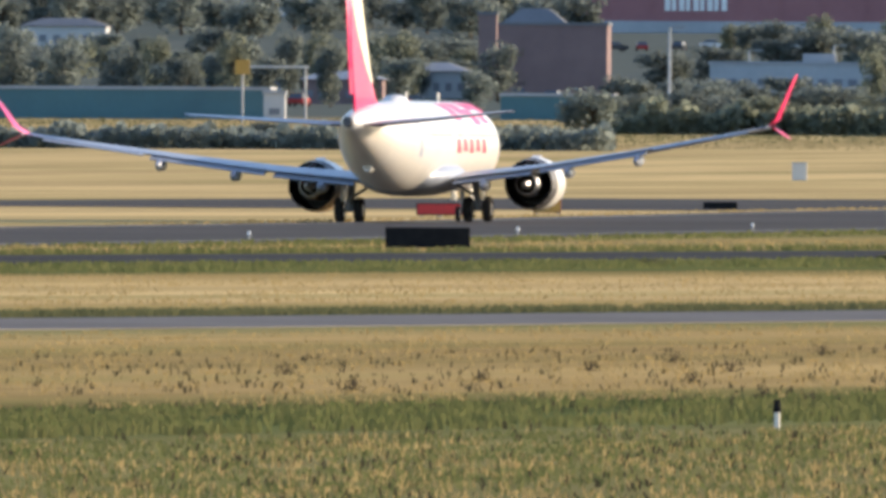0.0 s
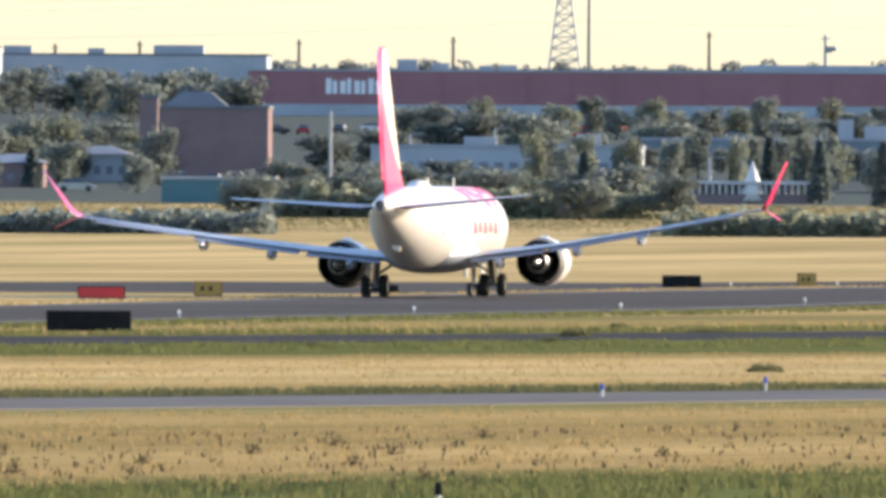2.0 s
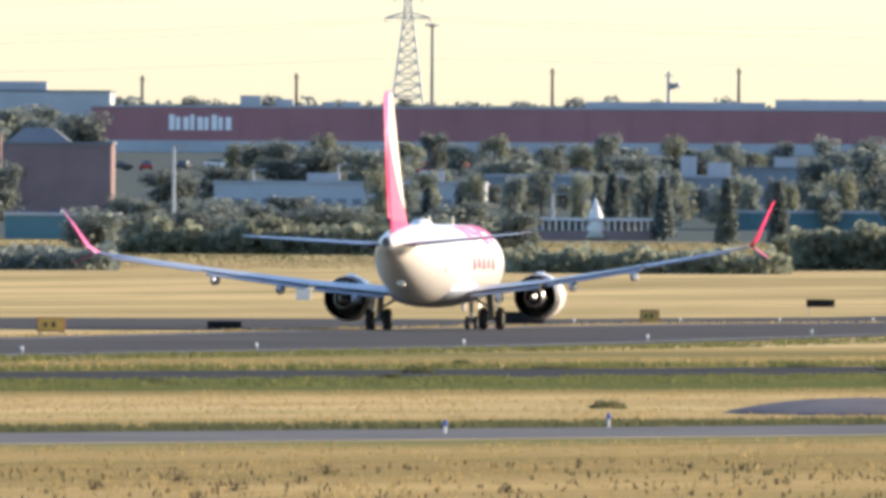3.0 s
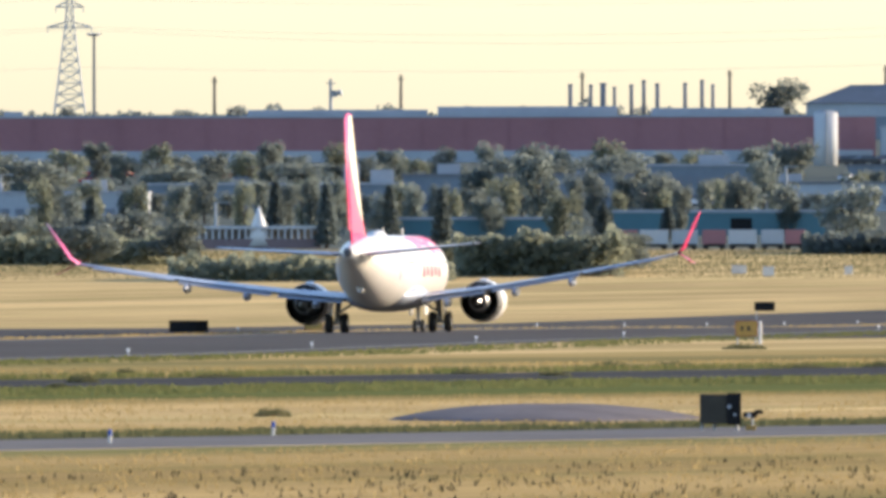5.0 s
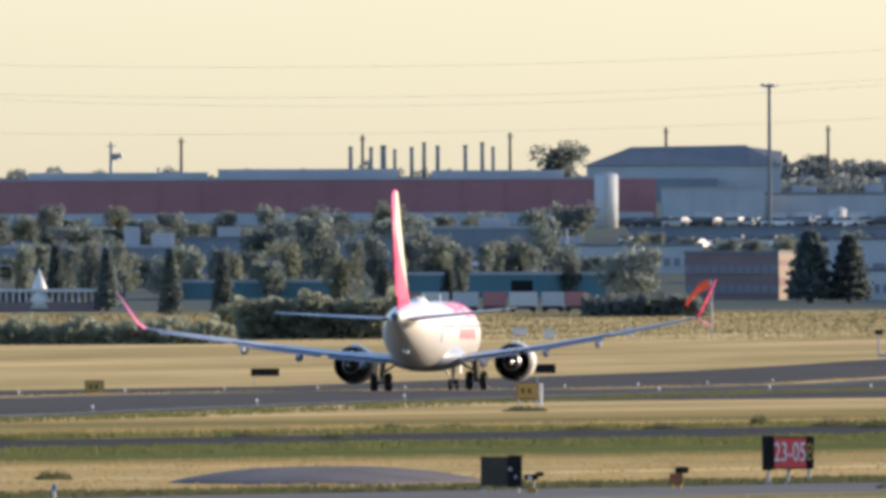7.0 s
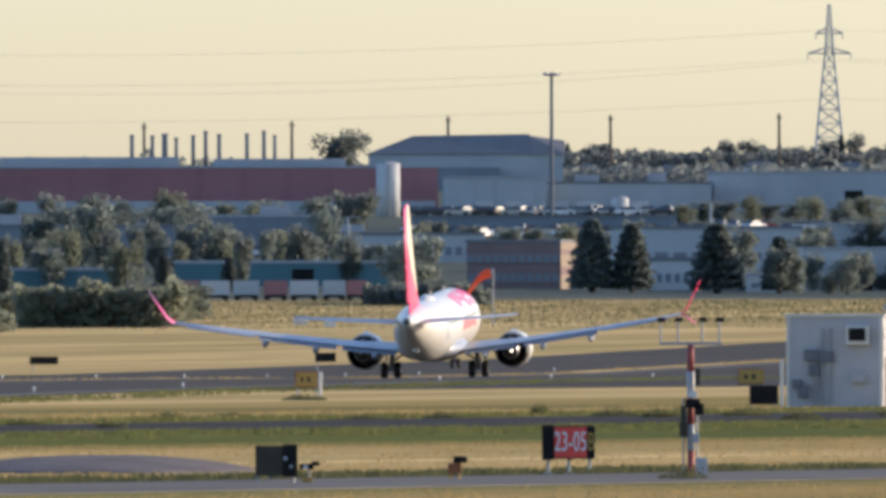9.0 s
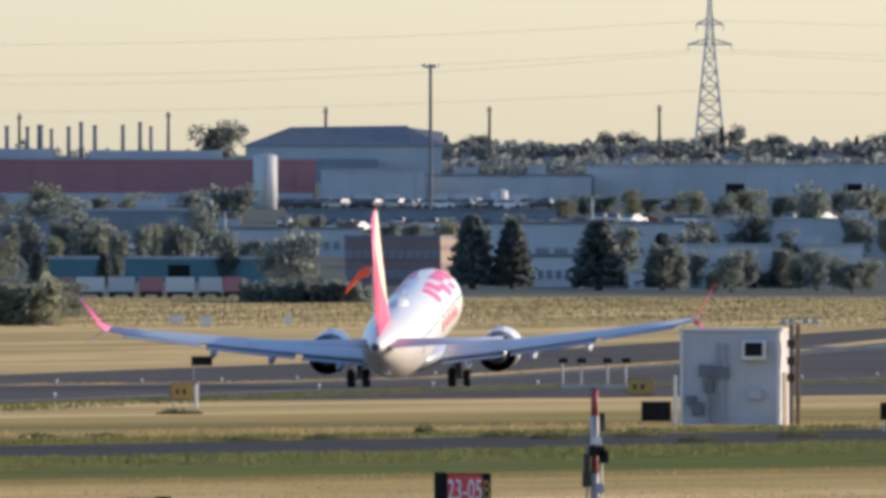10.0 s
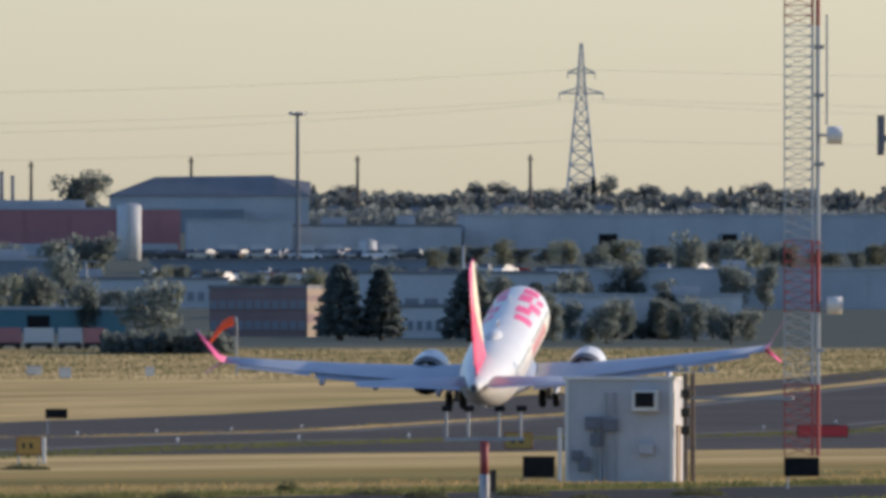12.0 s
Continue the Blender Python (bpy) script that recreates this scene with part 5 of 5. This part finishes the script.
def lattice_mast():
    """A guyed triangular mast in red and white bands, with two drum antennas."""
    d = depth_at(214)
    g = ground_z(d)
    k = d / FOCAL * 1.1
    ob = thing("lattice_mast", "tall red and white lattice radio mast with drum antennas", "radio mast", pose(d * 1692 / FOCAL, d, g))
    bay = 104 * k
    def corner(c, z):
        a = 2 * math.pi * (c + 0.5) / 3
        return Vector((27 * k * math.cos(a), 27 * k * math.sin(a), z))
    members = [("leg", corner(c, 0), corner(c, bay), 0.035) for c in range(3)]
    for c in range(3):
        for b in range(7):
            z0, z1 = bay * b / 7, bay * (b + 1) / 7
            members += [("brace", corner(c, z0), corner((c + 1) % 3, z1), 0.019), ("rung", corner(c, z1), corner((c + 1) % 3, z1), 0.019)]
    sets = {m: [(n, mesh_of(n, tube(BM(), a, b, r, n=5, caps=False), m)) for n, a, b, r in members] for m in (RED_PAINT, PALE_WALL)}
    for i in range(10):
        red_one = i in (0, 2, 6, 8)
        m = RED_PAINT if red_one else PALE_WALL
        section = part("mast_section", tube(BM(), (21 * k, -0.3, 0), (21 * k, -0.3, bay), 0.10, None, 10), m, ob, "red painted lattice section" if red_one else "faded white lattice section", at=pose(0, 0, i * bay))
        for n, me in sets[m]:
            part(n, me, None, section)
    for z in (218 * k, 465 * k):
        drum = part("drum_antenna", tube(BM(), (34 * k, -0.5, z), (56 * k, -0.5, z), 13 * k, 13 * k, 14), WHITE, ob, "white drum antenna", True)
        part("bracket", tube(BM(), (20 * k, -0.4, z), (36 * k, -0.5, z), 0.06, None, 8), STEEL, drum)
    for z in (150, 300, 420, 520, 590):
        bm = BM()
        box(bm, 16 * k, 30 * k, -0.4, -0.2, z * k, (z + 6) * k)
        part("clamp", bm, STEEL, ob)
    part("whip_aerial", tube(BM(), (34 * k, -0.4, 480 * k), (34 * k, -0.4, 640 * k), 0.05, None, 8), STEEL, ob)


lattice_mast()
d = depth_at(214)
far_mast = thing("antenna_pole", "dark pole with clustered panel antennas", "antenna", pose(d * 1832 / FOCAL, d, ground_z(d)))
part("shaft", tube(BM(), (0, 0, -0.2), (0, 0, 15.6), 0.12, 0.09, 10), STEEL, far_mast)
for i in range(5):
    bm = BM()
    a = i * 1.257
    box(bm, 0.55 * math.cos(a) - 0.15, 0.55 * math.cos(a) + 0.15, 0.55 * math.sin(a) - 0.1, 0.55 * math.sin(a) + 0.1, 13.6 + 0.2 * (i % 2), 15.4)
    part("panel_antenna", bm, WIRE_BOX, far_mast)
part("head_frame", tube(BM(), (0, 0, 14.2), (0, 0, 14.5), 0.5, None, 10), STEEL, far_mast)


def cabinet():
    d = depth_at(378)
    g = ground_z(d)
    k = d / FOCAL
    ob = thing("control_cabinet", "grey metal control cabinet with black end on short legs", "cabinet", pose(d * 412 / FOCAL, d, g, 0, 0, 0))
    bm = BM()
    box(bm, -36 * k, 12 * k, 0, 0.4, 14 * k, 66 * k, 0.012)
    part("body", bm, CABINET, ob, "grey cabinet body")
    bm = BM()
    box(bm, 12.3 * k, 37 * k, -0.03, 0.42, 12 * k, 68 * k, 0.012)
    part("side_panel", bm, BLACK, ob, "black end panel")
    for x, z, q in ((16, 44, 4), (26, 30, 3)):
        part("lamp", tube(BM(), (x * k, -0.04, z * k), (x * k, -0.08, z * k), q * k, None, 10), STEEL, ob)
    for x in (-32, -10, 30):
        part("leg", tube(BM(), (x * k, 0.2, -0.1), (x * k, 0.2, 14 * k), 0.03, None, 8), STEEL, ob)
    lamp = thing("approach_light", "small black and white light unit on a stake", "airfield light", pose(d * 470 / FOCAL, d + 1, ground_z(d + 1)), group="slope lights")
    bm = BM()
    box(bm, -16 * k, 8 * k, -0.1, 0.1, 24 * k, 34 * k, 0.01)
    box(bm, 4 * k, 18 * k, -0.06, 0.06, 30 * k, 38 * k, 0.01)
    part("head", bm, BLACK, lamp)
    part("front_glass", tube(BM(), (-6 * k, -0.11, 28 * k), (-6 * k, -0.13, 28 * k), 4 * k, None, 10), LAMP_GLASS, lamp)
    part("stake", tube(BM(), (0, 0, -0.1), (0, 0, 24 * k), 0.025, None, 8), STEEL, lamp)
    part("base", box(BM(), -12 * k, 6 * k, -0.12, 0.12, -0.05, 10 * k, 0.01), SIGN_YELLOW, lamp, "yellow base box")
    d2 = depth_at(372)
    lamp = thing("approach_light", "orange slope light unit with a dark hood", "airfield light", pose(d2 * 724 / FOCAL, d2, ground_z(d2)), group="slope lights")
    part("housing", box(BM(), -14 * k, 10 * k, -0.12, 0.2, 12 * k, 30 * k, 0.01), RUST, lamp, "rusty orange housing")
    part("hood", box(BM(), -4 * k, 20 * k, -0.2, 0.2, 30.5 * k, 42 * k, 0.01), BLACK, lamp, "dark hood")
    for x in (-10, 6):
        part("leg", tube(BM(), (x * k, 0, -0.1), (x * k, 0, 12 * k), 0.03, None, 8), SIGN_YELLOW, lamp)


cabinet()


def windsock():
    d = depth_at(100)
    g = ground_z(d)
    k = d / FOCAL
    ob = thing("windsock", "orange windsock hanging from a thin steel mast", "windsock", pose(d * 786 / FOCAL, d, g))
    part("mast", tube(BM(), (0, 0, -0.2), (0, 0, 98 * k), 0.09, 0.06, 10), STEEL, ob)
    part("ring", tube(BM(), (-0.1, 0, 92 * k), (-5 * k, 0, 93 * k), 8 * k, 8 * k, 14), STEEL, ob)
    bm = BM()
    skin(bm, [[(x * k, r * k * math.cos(2 * math.pi * i / 14), (z + r * math.sin(2 * math.pi * i / 14)) * k) for i in range(14)]
              for x, z, r in ((-5, 92, 8.5), (-14, 90, 8.8), (-24, 84, 8), (-32, 74, 7), (-40, 64, 5.5), (-46, 56, 4.5))], cap=False)
    part("sock", bm, ORANGE, ob, "drooping orange fabric sock", True)


windsock()


def edge_light(s, p, glass, label, category, hgt=0.3, group="runway lights"):
    q = strip_point(s, p, 0.0)
    ob = thing("edge_light", label, category, pose(q.x, q.y, q.z), group=group)
    part("stem", tube(BM(), (0, 0, -0.05), (0, 0, hgt * 0.6), 0.04, None, 8), STEEL, ob)
    part("lens", tube(BM(), (0, 0, hgt * 0.6), (0, 0, hgt), 0.065, 0.05, 10), glass, ob)


for i in range(22):
    edge_light(652 + i * 62, 141.5, LAMP_GLASS, "small white runway edge light beside the asphalt", "airfield light")
for i in range(10):
    edge_light(1300 + i * 46, 173.5, LAMP_GLASS, "small white runway edge light in the grass", "airfield light")


def stub(u, v_top, v_base, wide, top_mat, label):
    d = depth_at(v_base)
    k = d / FOCAL
    ob = thing("taxiway_light", label, "airfield light", pose(d * u / FOCAL, d, ground_z(d)), group="taxiway lights")
    h = (v_base - v_top) * k
    part("stem", tube(BM(), (0, 0, -0.04), (0, 0, h * 0.55), wide * k * 0.32, None, 10), WHITE, ob)
    part("lens", tube(BM(), (0, 0, h * 0.55), (0, 0, h), wide * k * 0.5, wide * k * 0.36, 12), top_mat, ob, "dark lamp head")


stub(-957, 550, 600, 16, BLACK, "taxiway light with dark head on a white stem")
for u, v in ((-668, 372), (-379, 358)):
    stub(u, v, v + 26, 9, BLUE_GLASS, "blue taxiway edge light beside the service road")
for u, v, w, h in ((-920, 160, 26, 30), (498, 103, 20, 16), (640, 100, 14, 14), (446, 98, 26, 14)):
    d = depth_at(v)
    k = d / FOCAL
    ob = thing("equipment_box", "small white equipment box in the far grass", "box", pose(d * u / FOCAL, d, ground_z(d)), group="field boxes")
    part("body", box(BM(), -w / 2 * k, w / 2 * k, 0, 0.8, -0.05, h * k, 0.02), WHITE, ob)
    part("lid", box(BM(), -w / 2 * k - 0.04, w / 2 * k + 0.04, -0.04, 0.84, h * k + 0.003, h * k + 0.08), PALE_ROOF, ob)


def gravel_heap():
    d = depth_at(356)
    ob_bm = BM()
    rows = []
    for i in range(17):
        a = i / 16
        ring = []
        for j in range(49):
            b = 2 * math.pi * j / 48
            r = 1 - a * 0.999
            x, y = 3.75 * r * math.cos(b), 9.0 * r * math.sin(b)
            z = 0.36 * (1 - r ** 2.4) + 0.03 * noise.noise((x * 1.3, y * 0.8, 1)) * a
            ring.append((x, y, z - 0.03 * (i == 0)))
        rows.append(ring)
    skin(ob_bm, [r[:-1] for r in rows])
    ob = new("gravel_mound", mesh_of("gravel_mound", ob_bm, GRAVEL, True))
    ob.matrix_basis = pose(d * 106 / FOCAL, d, ground_z(d))
    tagged(ob, "low wide mound of purplish grey gravel in the grass", "gravel mound")


gravel_heap()


# ---- grass and weeds ----
def tufts(name, label, p0, p1, count, hmin, hmax, mat, seed, blades=4, spread=0.12, thin=0.012, reach=(200, 1400), way=CROSS):
    """Upright blades scattered over a band along the runway, within the stretch of field that lies ahead."""
    r2 = np.random.default_rng(seed)
    verts, faces = [], []
    made = 0
    while made < count:
        y = reach[0] + (reach[1] - reach[0]) * r2.random()
        x = (r2.random() * 2 - 1) * y * 0.068
        p = -(x * math.cos(way) - y * math.sin(way))
        if not p0 <= p <= p1:
            made += 0.02
            continue
        made += 1
        if noise.noise((x * 0.5, y * 0.06, seed)) < r2.uniform(-0.6, 0.25):
            continue
        g = ground_z(y)
        for _ in range(blades):
            a, b = x + r2.normal() * spread, y + r2.normal() * spread
            h = r2.uniform(hmin, hmax)
            lx = r2.normal() * h * 0.25
            turn = r2.uniform(-1.0, 1.0)
            w, v = thin * r2.uniform(0.7, 1.6) * math.cos(turn), thin * math.sin(turn)
            i = len(verts)
            verts += [(a - w, b - v, g - 0.02), (a + w, b + v, g - 0.02), (a + lx + w * 0.6, b + v * 0.6, g + h), (a + lx - w * 0.6, b - v * 0.6, g + h)]
            faces.append((i, i + 1, i + 2, i + 3))
    me = bpy.data.meshes.new(name)
    me.from_pydata(verts, [], faces)
    me.materials.append(mat)
    tagged(new(name, me), label, "grass", kind="stuff")


tufts("grass", "olive green grass in the foreground", 85, 118, 16000, 0.02, 0.07, GREEN_BLADES, 1, reach=(205, 330))
tufts("grass", "pale straw stalks in the foreground", 85, 118, 5500, 0.02, 0.08, STRAW, 2, reach=(205, 330))
tufts("grass", "pale straw stalks on the dry field", 132, 184, 9000, 0.02, 0.07, STRAW, 12, reach=(290, 520))
tufts("weeds", "dark green weed strip", 120, 131, 8000, 0.04, 0.13, GREEN_BLADES, 3, 5, 0.1, 0.016, reach=(255, 380))
tufts("weeds", "dark seed heads standing over dry grass", 85, 165, 4600, 0.03, 0.10, DARK_WEED, 4, 2, 0.05, 0.014, reach=(205, 460))
# These dark tufts draw the shadow line along the road's grass edge.
tufts("grass", "service road verge, dark tufts standing for the shadow of the grass edge", 199.5, 204, 9000, 0.05, 0.14, BUSH_LEAF, 5, 4, 0.15, 0.02, reach=(380, 620))
tufts("grass", "tan field grass between the roads", 204, 262, 9000, 0.02, 0.08, STRAW, 6, 4, 0.3, 0.012, reach=(420, 800))
tufts("weeds", "green verge of the taxiway", 198, 216, 7000, 0.04, 0.12, GREEN_BLADES, 7, 4, 0.25, 0.03, (540, 900), TAXI)
tufts("weeds", "green and tan verge beyond the taxiway", 237, 240.5, 5000, 0.06, 0.22, GREEN_BLADES, 8, 4, 0.3, 0.03, (640, 1000), TAXI)


tufts("grass", "green fringe of the runway edge", 130, 136.5, 7000, 0.05, 0.16, GREEN_BLADES, 21, 3, 0.4, 0.04, (760, 1800), HEADING)
tufts("grass", "straw grass between runway and far taxiway", 170.2, 172.8, 2500, 0.05, 0.14, STRAW, 22, 3, 0.4, 0.04, (1000, 1900), HEADING)
tufts("grass", "dry tufts beyond the taxiway", 241, 262, 3500, 0.04, 0.11, STRAW, 23, 3, 0.4, 0.04, (700, 1100), TAXI)
tufts("scrub", "rough dry scrub along the far edge of the field", -400, 2000, 15000, 0.06, 0.2, SCRUB_OLIVE, 24, 4, 1.5, 0.035, (2215, 2450))
tufts("scrub", "rough grey-green scrub along the far edge of the field", -400, 2000, 9000, 0.08, 0.3, BUSH_LEAF, 25, 4, 1.5, 0.04, (2260, 2470))


def bush(u, v_base, width, height, mat, label):
    d = depth_at(v_base)
    k = d / FOCAL
    r2 = random.Random(int(u) + 999)
    bm = BM()
    for _ in range(90 if mat is DARK_WEED else 620):
        a, q = r2.uniform(0, 6.28), math.sqrt(r2.random())
        lump = 0.75 + 0.4 * noise.noise((3 * q * math.cos(a), 3 * q * math.sin(a), u))
        x, y = q * width / 2 * k * math.cos(a), q * width / 2 * k * math.sin(a)
        z = r2.random() * height * k * math.sqrt(max(0.05, 1 - q * q)) * r2.uniform(0.6, 1.25) * lump
        s = r2.uniform(0.03, 0.07) * d / (1300 if mat is DARK_WEED else 1250)
        n = Vector((r2.gauss(0, 1), r2.gauss(0, 1), r2.gauss(0, 1))).normalized()
        t = n.orthogonal().normalized()
        b = n.cross(t)
        bm.faces.new([bm.verts.new(Vector((x, y, z)) + t * s * i + b * s * j) for i, j in ((-1, -0.4), (0.3, -1), (1, 0.4), (-0.3, 1))])
    ob = thing("bush", label, "bush", pose(d * u / FOCAL, d, ground_z(d)), group="field bushes")
    part("leaves", bm, mat, ob)
    for i in range(5):
        a = i * 1.26
        part("stem", tube(BM(), (0, 0, -0.03), (width * 0.25 * k * math.cos(a), width * 0.25 * k * math.sin(a), height * 0.6 * k), 0.012, 0.006, 5), BARK, ob)


for u, v, w, h in ((-380, 350, 70, 24), (-715, 290, 60, 24), (-640, 276, 40, 14), (870, 258, 44, 24), (1120, 372, 90, 34), (1000, 262, 90, 18), (1080, 264, 70, 18), (-30, 276, 70, 12), (120, 280, 60, 12), (-760, 300, 50, 14),
                   (-1180, 310, 60, 14), (455, 232, 80, 12), (330, 262, 80, 10), (700, 264, 70, 12), (1230, 262, 90, 18), (1330, 268, 80, 18), (1500, 262, 90, 20), (560, 266, 80, 10), (220, 262, 70, 10), (-480, 282, 80, 12)):
    bush(u, v, w, h, BUSH_LEAF, "low dull green bush in the dry grass")
for u, v, w, h in ((-1140, 485, 40, 34), (-1040, 500, 50, 40), (-1110, 520, 36, 30), (-880, 470, 40, 32), (-1830, 510, 40, 34), (-560, 500, 30, 26), (-900, 560, 50, 36), (-1560, 580, 60, 26), (-1290, 500, 40, 30), (-1480, 520, 36, 34), (-1710, 540, 40, 30), (-980, 545, 36, 26)):
    bush(u, v, w, h, DARK_WEED, "dark dry weed standing in the grass")


# ---- what moves ----
def motions():
    """The take-off run: wheels on the runway, nose up from nine seconds on, then off the ground."""
    walk(JET, [
        (0, pose(-39.89, 1045, -0.24, 0, -0.9, -5.9)),
        (0.5, pose(-36.59, 1068.7, -0.2, 0, -0.9, -5.9)),
        (1, pose(-33.11, 1092.9, -0.16, 0, -0.9, -5.9)),
        (1.5, pose(-29.73, 1117.5, -0.12, 0, -0.9, -5.9)),
        (2, pose(-26.31, 1142.6, -0.08, 0, -0.9, -5.9)),
        (2.5, pose(-22.95, 1168.1, -0.04, 0, -0.9, -5.9)),
        (3, pose(-19.53, 1194.1, -0.03, 0, -0.9, -5.9)),
        (5, pose(-5.41, 1302.5, 0.01, 0, -0.9, -5.9)),
        (5.5, pose(-1.69, 1330.7, 0.02, 0, -0.9, -5.9)),
        (6, pose(2.04, 1359.4, -0.01, 0, -0.9, -5.9)),
        (6.5, pose(5.82, 1388.5, -0.03, 0, -0.9, -5.9)),
        (7, pose(9.63, 1418.1, -0.06, 0, -0.9, -5.9)),
        (8.4, pose(20.6, 1511, -0.26, 0, -0.9, -5.9)),
        (9, pose(25.24, 1549.9, -0.32, 2.2, -0.9, -5.9)),
        (9.5, pose(29.63, 1596.4, -0.36, 5.0, -0.95, -6.3)),
        (10, pose(27.9, 1382.5, -0.04, 6.0, -0.9, -6.4)),
        (10.5, pose(32.5, 1435.2, -0.1, 6.6, -0.95, -6.4)),
        (11, pose(36.84, 1478.5, 0.05, 7.4, -1.0, -6.5)),
        (11.5, pose(41.35, 1526, 0.48, 7.9, -1.2, -6.5)),
        (12, pose(45.59, 1564.6, 1.4, 9.0, -1.2, -6.6))])


motions()
